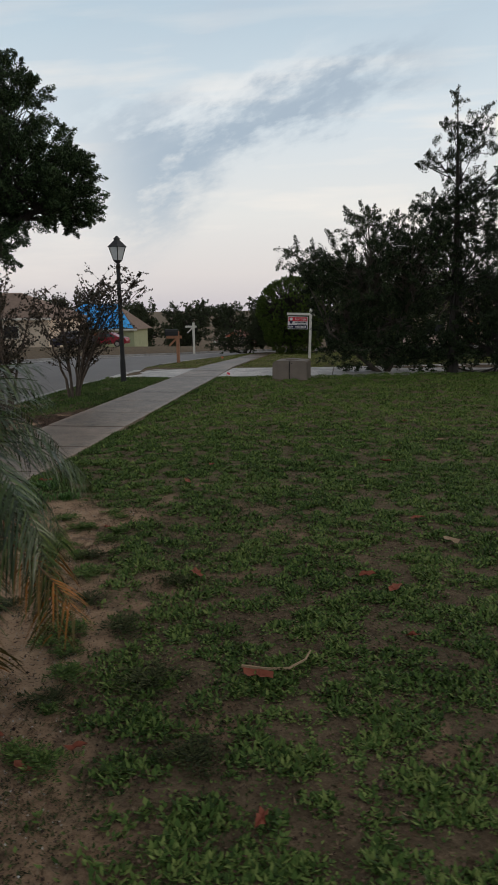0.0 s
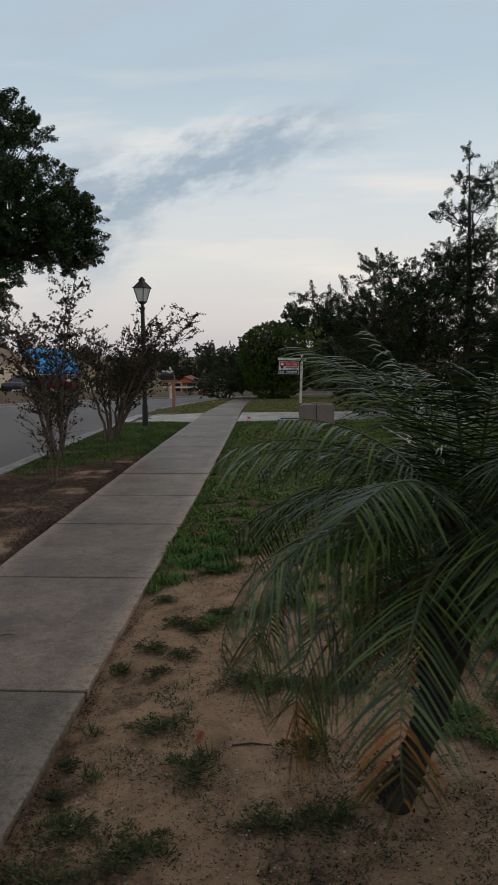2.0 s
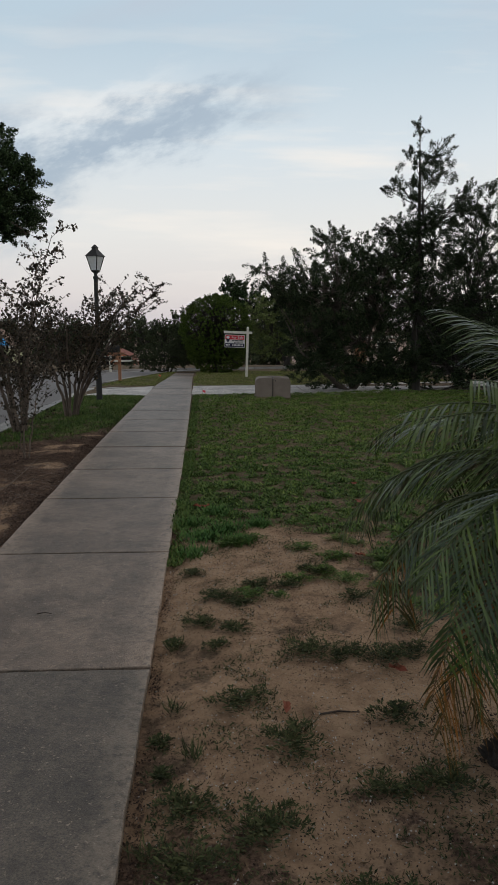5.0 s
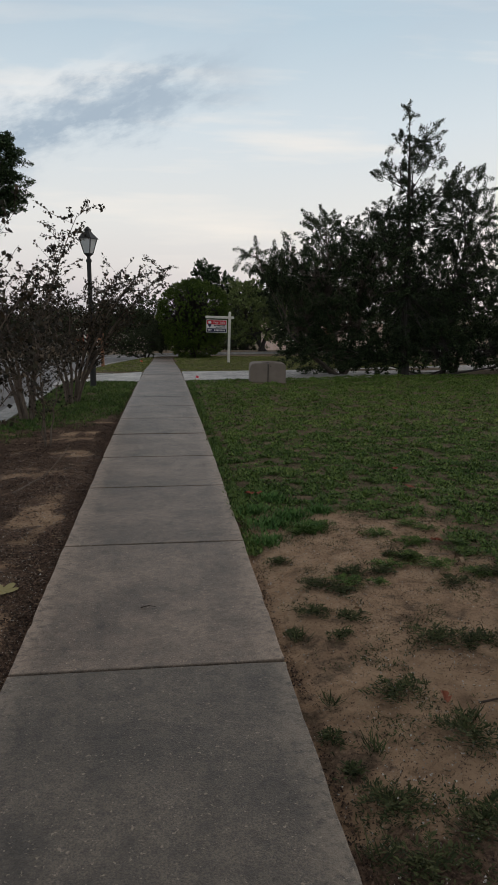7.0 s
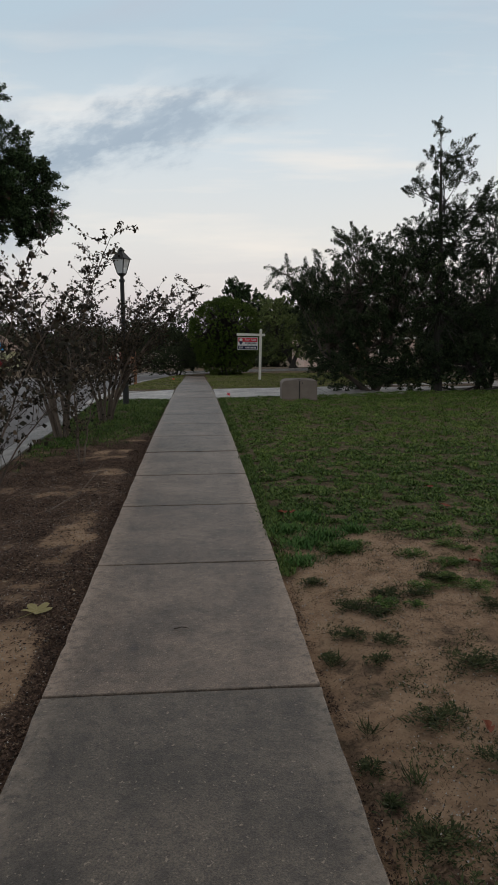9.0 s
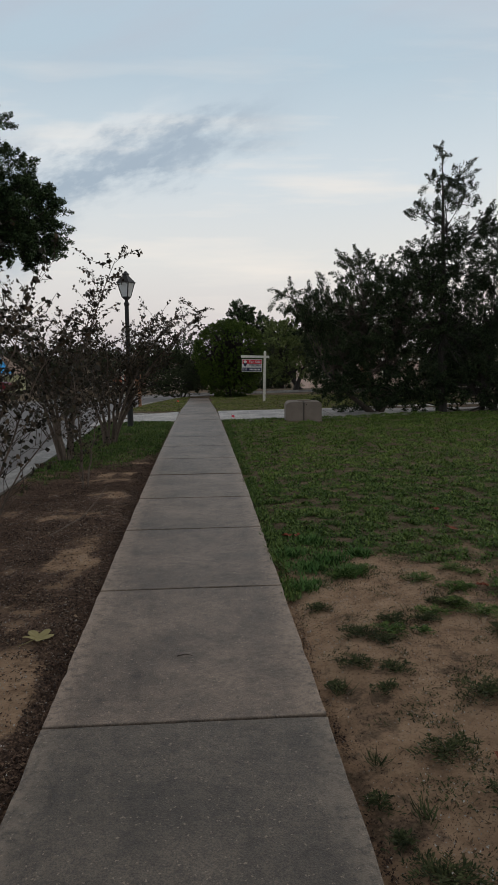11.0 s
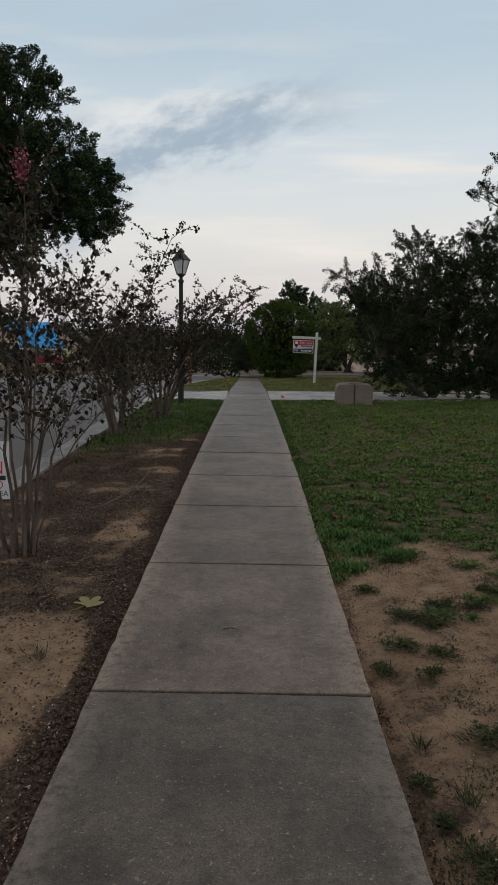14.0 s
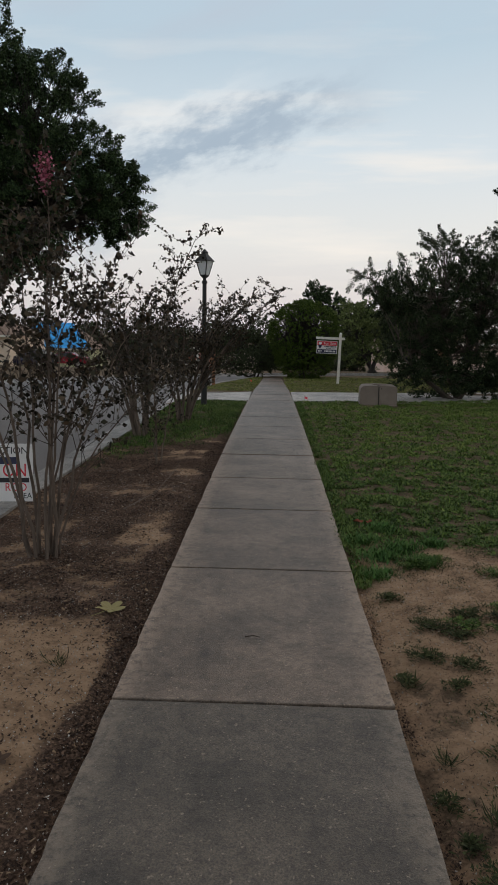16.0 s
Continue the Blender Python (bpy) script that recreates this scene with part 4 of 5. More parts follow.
# ---- houses and cars across the street ----
def house(name, x, y, z, w, d, wall_h, roof_h, wall, roofm, label, turn=0.0, gable=False, tarp=None):
    t = thing(name, pose(x, y, z, 0, 0, turn), label, "house")
    part("wall", bm_mesh("wall", box_bm(w, d, wall_h, (0, 0, wall_h / 2)), wall), t)
    e = 0.5
    zr = wall_h + roof_h
    if gable:
        v = [(-w / 2 - e, -d / 2 - e, wall_h), (w / 2 + e, -d / 2 - e, wall_h), (w / 2 + e, d / 2 + e, wall_h), (-w / 2 - e, d / 2 + e, wall_h), (0, -d / 2 - e, zr), (0, d / 2 + e, zr)]
        f = [(0, 4, 5, 3), (1, 2, 5, 4), (0, 1, 2, 3)]
        part("gable_wall", mesh_of("gable_wall", [(-w / 2, -d / 2 - 0.02, wall_h), (w / 2, -d / 2 - 0.02, wall_h), (0, -d / 2 - 0.02, zr - 0.1),
                                                   (-w / 2, -d / 2 + 0.2, wall_h), (w / 2, -d / 2 + 0.2, wall_h), (0, -d / 2 + 0.2, zr - 0.1)],
                                    [(0, 1, 2), (5, 4, 3), (0, 3, 4, 1), (1, 4, 5, 2), (2, 5, 3, 0)], wall), t)
    else:
        k = min(w, d) / 2
        if w >= d:
            r0, r1 = (-w / 2 + k, 0, zr), (w / 2 - k, 0, zr)
        else:
            r0, r1 = (0, -d / 2 + k, zr), (0, d / 2 - k, zr)
        v = [(-w / 2 - e, -d / 2 - e, wall_h - 0.1), (w / 2 + e, -d / 2 - e, wall_h - 0.1), (w / 2 + e, d / 2 + e, wall_h - 0.1), (-w / 2 - e, d / 2 + e, wall_h - 0.1), r0, r1]
        if w >= d:
            f = [(0, 1, 5, 4), (1, 2, 5), (2, 3, 4, 5), (3, 0, 4), (3, 2, 1, 0)]
        else:
            f = [(0, 1, 4), (1, 2, 5, 4), (2, 3, 5), (3, 0, 4, 5), (3, 2, 1, 0)]
    rf = part("roof", mesh_of("roof", v, f, roofm), t)
    part("fascia", bm_mesh("fascia", box_bm(w + 2 * e, 0.06, 0.18, (0, -d / 2 - e + 0.02, wall_h - 0.12)), M_WHITEPOST), t)
    if tarp is not None:
        rnd = random.Random(2)
        V, F = [], []
        nx, ny = 14, 8
        for j in range(ny + 1):
            for i in range(nx + 1):
                u, s = i / nx, j / ny
                a = Vector(v[0]).lerp(Vector(v[1]), 0.03 + 0.94 * u)
                b = Vector(v[4]).lerp(Vector(v[5]), u)
                p = a.lerp(b, 0.02 + 0.98 * s)
                V.append((p.x, p.y - 0.05 - 0.05 * rnd.random(), p.z + 0.07 + 0.06 * rnd.random()))
        for j in range(ny):
            for i in range(nx):
                o = j * (nx + 1) + i
                F.append((o, o + 1, o + nx + 2, o + nx + 1))
        part("tarpaulin", mesh_of("tarpaulin", V, F, M_TARP), rf, "bright blue tarpaulin over the roof")
    for k, wx in enumerate((-0.3, 0.25)):
        wn = part("window", bm_mesh("window", box_bm(1.5, 0.08, 1.15, (wx * w, -d / 2 - 0.03, 1.45)), M_WHITEPOST), t)
        part("pane", bm_mesh("pane", box_bm(1.32, 0.04, 0.97, (wx * w, -d / 2 - 0.07, 1.45)), M_GLASSDARK), wn)
    dr = part("door", bm_mesh("door", box_bm(0.95, 0.06, 2.05, (0.02 * w, -d / 2 - 0.03, 1.03)), M_WOODPOST), t)
    return t


def car(x, y, z, turn, paint, label):
    t = thing("car", pose(x, y, z, 0, 0, turn), label, "car")
    prof = [(-2.2, 0.35), (-2.25, 0.62), (-2.1, 0.86), (-1.2, 0.96), (-0.55, 1.38), (0.7, 1.42), (1.45, 1.02), (2.15, 0.92), (2.25, 0.6), (2.2, 0.35)]
    bm = bmesh.new()
    rings = []
    for yy, k in ((-0.86, 0), (-0.80, 1), (0.80, 1), (0.86, 0)):
        rings.append([bm.verts.new((px, yy * (0.86 if pz > 1.1 else 1), pz if k else pz * 0.97 + 0.01)) for px, pz in prof])
    for a, b in zip(rings, rings[1:]):
        for i in range(len(prof)):
            j = (i + 1) % len(prof)
            bm.faces.new((a[i], a[j], b[j], b[i]))
    bm.faces.new(rings[0])
    bm.faces.new(list(reversed(rings[-1])))
    part("body", bm_mesh("body", bm, paint), t)
    for sy in (-1, 1):
        win = [(-1.0, 0.99), (-0.5, 1.32), (0.62, 1.35), (1.2, 1.02)]
        part("side_window", mesh_of("side_window", [(px, sy * (0.875 - 0.10 * (pz > 1.1)), pz) for px, pz in win] + [(px, sy * (0.80 - 0.10 * (pz > 1.1)), pz) for px, pz in win],
                                    [(0, 1, 2, 3), (7, 6, 5, 4), (0, 4, 5, 1), (1, 5, 6, 2), (2, 6, 7, 3), (3, 7, 4, 0)], M_GLASSDARK), t)
        for wx in (-1.35, 1.35):
            tyre = lathe([(0.20, -0.1), (0.30, -0.11), (0.33, -0.06), (0.33, 0.06), (0.30, 0.11), (0.20, 0.1)], 18)
            wh = part("wheel", mesh_of("wheel", *tyre, M_TYRE), t, at=Matrix.Translation((wx, sy * 0.78, 0.33)) @ Matrix.Rotation(radians(90), 4, "X"))
            part("rim", mesh_of("rim", *lathe([(0.05, -0.115), (0.2, -0.112), (0.2, 0.112), (0.05, 0.115)], 14), M_STONE), wh)


PALM_TOP = (0.14, -0.38, 1.15)

build_ground()
build_walk()

# ---- trees ----
tree("oak_tree", (-10.4, 20.6, 0), 1,
     [((4.1, -0.4, 5.75), (2.3, 2.4, 1.65), 300), ((5.75, -0.4, 5.2), (1.0, 1.2, 1.1), 110), ((3.6, -0.4, 7.6), (1.7, 2.0, 1.5), 190),
      ((1.6, -0.4, 9.0), (2.2, 2.4, 2.2), 220), ((1.9, -0.4, 5.5), (2.5, 2.5, 1.9), 230), ((3.2, -1.4, 3.7), (1.6, 1.4, 0.8), 90), ((-2, 0, 7), (3.2, 3, 3), 160)],
     0.075, 240, 0.24, M_OAK, M_BARK, "large dark spreading oak across the street", "tree", 21, trunk=0.42, twig=0.012, clump_shell=0.3)

# the thicket beyond the lawn
HEDGE = "thicket beyond the lawn"
tree("shrub_tree", (4.75, 18.0, 0), 5,
     [((-0.6, 0, 2.5), (1.6, 1.2, 1.35), 260), ((0.6, -0.1, 2.7), (1.3, 1.2, 1.35), 200), ((-0.95, 0, 1.5), (0.85, 1.0, 1.2), 150), ((-1.75, 0, 2.5), (0.65, 0.8, 0.45), 60),
      ((0.2, 0.2, 1.3), (1.4, 1.0, 0.9), 130), ((-0.3, -0.1, 0.55), (1.5, 0.7, 0.5), 130), ((-2.3, 0, 3.0), (0.6, 0.4, 0.35), 26), ((-0.5, 0, 3.75), (0.9, 0.6, 0.4), 50)],
     0.048, 130, 0.14, M_HEDGE, M_SHRUBBARK, "dark multi-stemmed evergreen shrub beyond the lawn", "shrub", 31, HEDGE, trunk=0.10, clump_shell=0.2)
tree("cedar_tree", (6.5, 18.0, 0), 1,
     [((0, 0, 2.2), (1.5, 1.3, 1.6), 250), ((-0.7, 0, 3.5), (1.0, 1.0, 0.8), 110), ((0.3, 0, 3.8), (1.1, 1.0, 0.8), 110), ((-0.45, 0, 4.25), (0.75, 0.6, 0.4), 44),
      ((0.05, 0, 4.9), (0.45, 0.5, 0.9), 46), ((0.75, 0, 4.6), (0.75, 0.6, 0.4), 44), ((1.15, 0, 5.0), (0.35, 0.4, 0.3), 12), ((-0.50, 0, 5.15), (0.50, 0.4, 0.30), 24),
      ((0.50, 0, 5.55), (0.50, 0.4, 0.32), 22), ((-0.25, 0, 5.85), (0.42, 0.4, 0.28), 16), ((0.10, 0, 6.0), (0.25, 0.3, 0.5), 16), ((0.42, 0, 6.2), (0.30, 0.3, 0.2), 8), ((-0.15, 0, 6.6), (0.16, 0.2, 0.38), 7)],
     0.046, 100, 0.125, M_CEDAR, M_BARK, "tall sparse-topped evergreen tree in the thicket", "tree", 32, HEDGE, trunk=0.13, clump_shell=0.15, leader=True)
tree("shrub_tree", (8.0, 18.4, 0), 3,
     [((0, 0, 2.4), (1.5, 1.3, 1.7), 260), ((0.3, 0, 4.0), (1.2, 1.0, 0.9), 120), ((-0.5, -0.3, 1.2), (1.4, 0.9, 1.0), 120), ((0.1, 0, 4.9), (0.6, 0.6, 0.6), 36)],
     0.052, 115, 0.14, M_HEDGE, M_BARK, "tall dense dark evergreen shrub in the thicket", "shrub", 33, HEDGE, trunk=0.12, clump_shell=0.2)
tree("shrub_tree", (10.2, 18.8, 0), 3,
     [((0, 0, 2.2), (1.7, 1.3, 1.9), 240), ((0.3, 0, 3.9), (1.3, 1.0, 1.0), 120), ((-0.3, -0.3, 1.1), (1.5, 0.9, 1.0), 110)],
     0.09, 46, 0.15, M_HEDGE, M_BARK, "dense dark evergreen shrub in the thicket", "shrub", 34, HEDGE, trunk=0.12, clump_shell=0.2)
tree("shrub_tree", (12.8, 19.2, 0), 3,
     [((0, 0, 2.2), (1.8, 1.3, 2.0), 220), ((0.3, 0, 3.9), (1.3, 1.0, 1.2), 110)],
     0.09, 44, 0.15, M_HEDGE, M_BARK, "dense dark evergreen shrub in the thicket", "shrub", 35, HEDGE, trunk=0.12, clump_shell=0.2)
tree("low_shrub", (7.3, 17.9, 0), 4,
     [((0, 0, 0.7), (1.4, 0.5, 0.65), 150), ((-1.6, 0, 0.55), (1.1, 0.45, 0.5), 100), ((1.7, 0.3, 0.7), (1.2, 0.5, 0.6), 110), ((3.8, 0.5, 0.8), (1.4, 0.5, 0.75), 120), ((6.2, 1.0, 0.8), (1.6, 0.5, 0.75), 110)],
     0.07, 60, 0.12, M_HEDGE, M_BARK, "low dark shrub at the foot of the thicket", "shrub", 36, HEDGE, trunk=0.05, clump_shell=0.2)
tree("back_trees", (7.5, 27.0, fall(27)), 4,
     [((-2, 0, 2.4), (1.6, 1.5, 2.2), 150), ((0.5, 0, 2.8), (2.2, 1.5, 2.6), 160), ((3.5, 0, 2.8), (2.4, 1.5, 2.6), 150), ((7, 0, 2.8), (2.4, 1.5, 2.6), 130)],
     0.13, 44, 0.26, M_FAR, M_BARK, "dark trees standing behind the thicket", "tree", 37, trunk=0.16, clump_shell=0.2)

# the next garden
tree("round_bush", (1.35, 30.6, -0.40), 1,
     [((0, 0, 1.95), (1.62, 1.5, 1.52), 2300), ((0.05, 0, 0.95), (1.35, 1.3, 0.95), 900)],
     0.055, 46, 0.062, M_ROUND, M_BARK, "large clipped rounded evergreen bush", "bush", 41, trunk=0.12, clump_shell=0.84)
tree("garden_tree", (2.7, 44, fall(44)), 1,
     [((0, 0, 4.7), (0.8, 0.9, 0.9), 90), ((1.0, 0, 4.0), (1.0, 0.9, 0.8), 80), ((-0.9, 0, 3.7), (0.8, 0.9, 0.7), 60), ((2.3, 0, 3.4), (1.3, 1.0, 0.8), 90)],
     0.13, 60, 0.20, M_OAK, M_BARK, "tall irregular tree behind the round bush", "tree", 42, trunk=0.2, twig=0.012, clump_shell=0.3)
tree("garden_tree", (5.6, 39, fall(39)), 2,
     [((-1.2, 0, 2.7), (1.6, 1.3, 1.3), 150), ((0.8, 0, 2.8), (1.8, 1.3, 1.5), 160), ((2.8, 0, 2.6), (1.8, 1.3, 1.6), 150), ((0, 0, 1.2), (2.2, 1.0, 0.9), 110)],
     0.12, 42, 0.24, M_GARDEN, M_BARK, "leafy green garden tree by the far driveway", "tree", 43, trunk=0.18, clump_shell=0.3)
tree("flowering_shrub", (-0.9, 31.0, fall(31)), 4,
     [((0, 0, 0.65), (1.2, 0.9, 0.60), 170), ((-1.0, 0, 0.5), (0.8, 0.8, 0.45), 80), ((0.75, 0.3, 0.95), (0.7, 0.8, 0.70), 110)],
     0.07, 50, 0.12, M_FAR, M_BARK, "spreading dark shrub with pale blossom at the walk's end", "shrub", 44, trunk=0.08, clump_shell=0.3)
rng_b = np.random.default_rng(5)
bl = thing("blossom_spray", pose(-1.1, 30.7, fall(30.7)), "pale blossom scattered over a dark shrub", "blossom", kind="stuff")
part("petals", leaf_mesh("petals", rng_b, in_blob(rng_b, (-0.4, -0.4, 0.62), (1.0, 0.8, 0.52), 170, 0.7), 0.055, M_PALEBLOOM, 0.9), bl)

# the tree line down the street
rnd_t = random.Random(77)
for i in range(24):
    d = 86 + 20 * rnd_t.random()
    x = -46 + 2.4 * i + rnd_t.uniform(-1, 1)
    hh = rnd_t.uniform(6.0, 7.4)
    tree("far_tree", (x, d, fall(d)), 1,
         [((0, 0, hh * 0.62), (2.6, 2.0, hh * 0.42), 70), ((rnd_t.uniform(-1.5, 1.5), 0, hh * 0.85), (1.5, 1.2, hh * 0.26), 30), ((rnd_t.uniform(-2, 2), 0, hh * 0.35), (2.4, 1.4, hh * 0.32), 45)],
         0.34, 30, 0.5, M_FAR, M_BARK, "distant leafy tree down the street", "tree", 100 + i, "distant trees", trunk=0.2, twig=0.02, clump_shell=0.3)
for i in range(12):
    x = 8 + 5 * i
    tree("far_tree", (x, 66 + 6 * (i % 3), fall(70)), 1,
         [((0, 0, 3.6), (3.2, 2.2, 2.2), 70), ((0.8, 0, 5.4), (2.0, 1.5, 1.4), 40), ((0, 0, 1.6), (3.0, 1.5, 1.5), 50)],
         0.4, 30, 0.6, M_FAR, M_BARK, "distant leafy tree behind the gardens", "tree", 140 + i, "distant trees", trunk=0.22, twig=0.02, clump_shell=0.3)
tree("cypress_tree", (-12.6, 92, fall(92)), 1, [((0, 0, 3.2), (0.55, 0.55, 2.6), 60), ((0, 0, 5.4), (0.28, 0.28, 0.9), 16)],
     0.3, 30, 0.16, M_FAR, M_BARK, "slim dark cypress above the tree line", "tree", 61, trunk=0.14, clump_shell=0.2)

# ---- houses, cars ----
house("house", -29.4, 62, fall(62) + 0.3, 14, 9, 2.7, 2.3, M_STUCCO, M_SHINGLE, "beige single-storey house with brown shingle roof", 0)
house("house", -25.0, 78, fall(78) + 0.3, 9.6, 5.4, 2.4, 2.7, M_OLIVESTUCCO, M_SHINGLE, "olive house with its roof under a blue tarpaulin", 0, tarp=True)
house("house", -9.0, 80, fall(80) - 0.3, 3.8, 5, 1.6, 1.1, M_ORANGESTUCCO, M_TERRA, "distant orange house with a red gabled roof", 0, gable=True)
house("house", 13.2, 58, fall(56), 9, 7, 2.5, 1.6, M_PINKSTUCCO, M_SHINGLE, "pale pink house glimpsed behind garden trees", 0)
car(-20.2, 66, fall(66) + 0.25, 4, M_CARRED, "dark red sedan parked at the house across the street")
car(-19.5, 56, fall(56), 80, M_CARDARK, "dark blue car parked on a driveway")

# ---- street furniture ----
street_lamp(-1.47, 15.2)
sale_sign(2.40, 25.2, -0.05)
utility_box(2.46, 16.05)
mailbox_post(-1.89, 22.3, fall(22.3) - 0.02, M_WOODPOST, "orange-brown wooden post with a black mailbox on the verge")
mailbox_post(-3.5, 31.9, fall(31.9), M_WHITEPOST, "white wooden mailbox post across the street", h=1.48, body=None)
yard_sign(-2.28, 6.0)
marker_flag(0.80, 16.45, 0.0, M_PINKFLAG, "small pink utility flag stuck in the grass")
marker_flag(-0.78, 24.3, fall(24.3), M_ORANGE, "small orange utility flag stuck in the grass")

palm(1.93, 2.25)

myrtle(-1.53, 4.86, [(0.2, 0.10, 0.10, 0.0, 2.62, 0.015), (1.2, 0.14, 0.50, 0.3, 2.1, 0.013), (2.4, 0.15, -0.5, 0.4, 2.3, 0.014), (3.3, 0.16, -0.75, -0.1, 2.0, 0.015),
                     (4.2, 0.14, -0.35, -0.4, 2.3, 0.014), (5.2, 0.13, 0.35, -0.45, 1.8, 0.013), (0.8, 0.08, 0.05, 0.15, 2.4, 0.015), (5.9, 0.17, 0.75, -0.1, 1.75, 0.012),
                     (2.9, 0.08, -0.15, 0.1, 2.2, 0.013), (3.8, 0.18, -0.95, 0.3, 1.6, 0.012), (0.5, 0.17, 0.85, 0.2, 1.35, 0.010), (5.5, 0.06, 0.15, -0.2, 2.0, 0.013), (1.8, 0.16, 0.2, 0.6, 1.7, 0.011)],
       "leggy crepe myrtle with thin grey stems and a pink bloom", 71, leaf=0.042, dens=5, thick=0.72, low=0.36, blooms=[(0.08, 0.0, 2.60)])
myrtle(-1.95, 10.5, [(0.3, 0.12, 1.12, -2.5, 2.60, 0.022), (0.2, 0.10, 0.80, -1.9, 2.30, 0.020), (1.4, 0.14, 0.4, 0.5, 1.9, 0.030), (2.6, 0.15, -0.6, 0.2, 1.9, 0.032), (3.6, 0.15, -0.8, -0.4, 2.1, 0.032),
                     (4.6, 0.13, -0.2, -0.9, 2.0, 0.030), (5.5, 0.12, 0.4, -0.8, 1.8, 0.028), (0.9, 0.07, 0.1, -0.2, 2.0, 0.028), (4.0, 0.06, -0.6, -1.0, 2.4, 0.024)],
       "crepe myrtle with smooth grey trunks leaning over the verge", 72, leaf=0.040, dens=9)
myrtle(-1.55, 12.4, [(0.2, 0.14, 1.7, -0.9, 2.25, 0.032), (1.2, 0.14, 0.7, 0.4, 1.9, 0.030), (2.4, 0.15, -0.5, 0.4, 1.9, 0.032), (3.5, 0.15, -0.7, -0.3, 1.9, 0.032),
                     (4.7, 0.13, 0.1, -0.8, 1.9, 0.030), (5.6, 0.12, 0.9, -0.6, 2.25, 0.028), (0.6, 0.06, 0.4, -0.2, 1.9, 0.028), (0.1, 0.10, 1.35, -0.7, 2.30, 0.026), (5.9, 0.10, 1.1, -1.1, 2.05, 0.024), (0.4, 0.10, 1.55, -0.4, 2.05, 0.024)],
       "crepe myrtle with an arching bough over the sidewalk", 73, leaf=0.042, dens=9, thick=1.0)
myrtle(-1.32, 8.3, [(0.4, 0.05, 0.25, 0.1, 1.2, 0.011), (2.4, 0.05, -0.15, 0.2, 1.5, 0.012), (4.4, 0.06, 0.05, -0.3, 1.0, 0.010)],
       "young crepe myrtle suckers in the leaf litter", 74, dens=5, leaf=0.035)


# ---- ground cover ----
def scatter(n, x0, x1, y0, y1, seed, want):
    """Points over a stretch of the plan, kept by a chance that follows the cover."""
    rng = np.random.default_rng(seed)
    xs, ys, us = rng.uniform(x0, x1, n), rng.uniform(y0, y1, n), rng.uniform(size=n)
    keep = [i for i in range(n) if us[i] < want(xs[i], ys[i])]
    return rng, xs[keep], ys[keep]


def blades(name, rng, xs, ys, height, width, lean, mat, label, z0=0.0, swell=None):
    n = len(xs)
    base = np.stack([xs, ys, np.array([relief(a, b) + fall(b) for a, b in zip(xs, ys)]) + z0], 1)
    az = rng.uniform(0, 6.283, n)
    h = height * rng.uniform(0.5, 1.4, (n, 1))
    if swell:
        h *= np.array([swell(a, b) for a, b in zip(xs, ys)]).reshape(-1, 1)
    d = np.stack([np.cos(az) * lean, np.sin(az) * lean, np.ones(n)], 1)
    d[:, :2] *= rng.uniform(0.2, 1.6, (n, 1))
    d /= np.linalg.norm(d, axis=1, keepdims=True)
    s = np.stack([-np.sin(az), np.cos(az), rng.normal(size=n) * 0.2], 1)
    me = quads(name, base + d * h * 0.5, d * h * 0.5, s * width * rng.uniform(0.6, 1.3, (n, 1)), mat, np.cross(d, s) * h * 0.08)
    ob = new(name, me)
    tagged(ob, label, "grass", kind="stuff")
    return ob


def lawn_near(x, y):
    if abs(x) < along(WALK_HALF, y) + 0.03 or (x < 0 and x < kerb_x(y) + 0.05) or (16.45 + 0.1 * x + 0.3 * max(0, x - 3.4) < y < 19.0 + 0.1 * x + 0.3 * max(0, x - 3.4)):
        return 0.0
    if 0 < x < 2.0 and y < along(SAND_EDGE, x) - 0.9:
        return 0.0
    g = cover(x, y)[0]
    patch = 0.92 + 1.5 * fbm(x, y, 2.6, 5.0) + 2.2 * fbm(x, y, 6.0, 6.0)
    return max(0.0, min(1.0, (g - 0.36) * 2.2)) * max(0.14, min(1, patch))


RN, GX, GY = scatter(26000, 0.585, 0.72, 4.4, 16.4, 6, lambda x, y: max(0.0, 0.35 + fbm(x, y, 2.2, 17.0)) * (1 if x > 0.61 else 0.4))
blades("edge_grass", RN, GX, GY, 0.040, 0.005, 1.6, M_GRASS, "ragged grass creeping over the slab edge", z0=0.012)


def sand_weed(x, y):
    if abs(x) < 0.66:
        return 0.0
    d = fbm(x, y, 2.4, 9.0) * 0.9 + fbm(x, y, 6.0, 12.0) * 0.6 - 0.14 + 0.42 * smooth((2.6 - y) / 0.9) + 0.22 * smooth((y - 3.4) / 1.2)
    return max(0.0, min(1.0, d * 2.2))


def tussock(x, y):
    """Clumps of weeds stand up where they grow thickest."""
    return max(0.5, min(1.9, 1.0 + 1.2 * fbm(x, y, 2.6, 5.0) + 2.2 * fbm(x, y, 6.0, 6.0)))


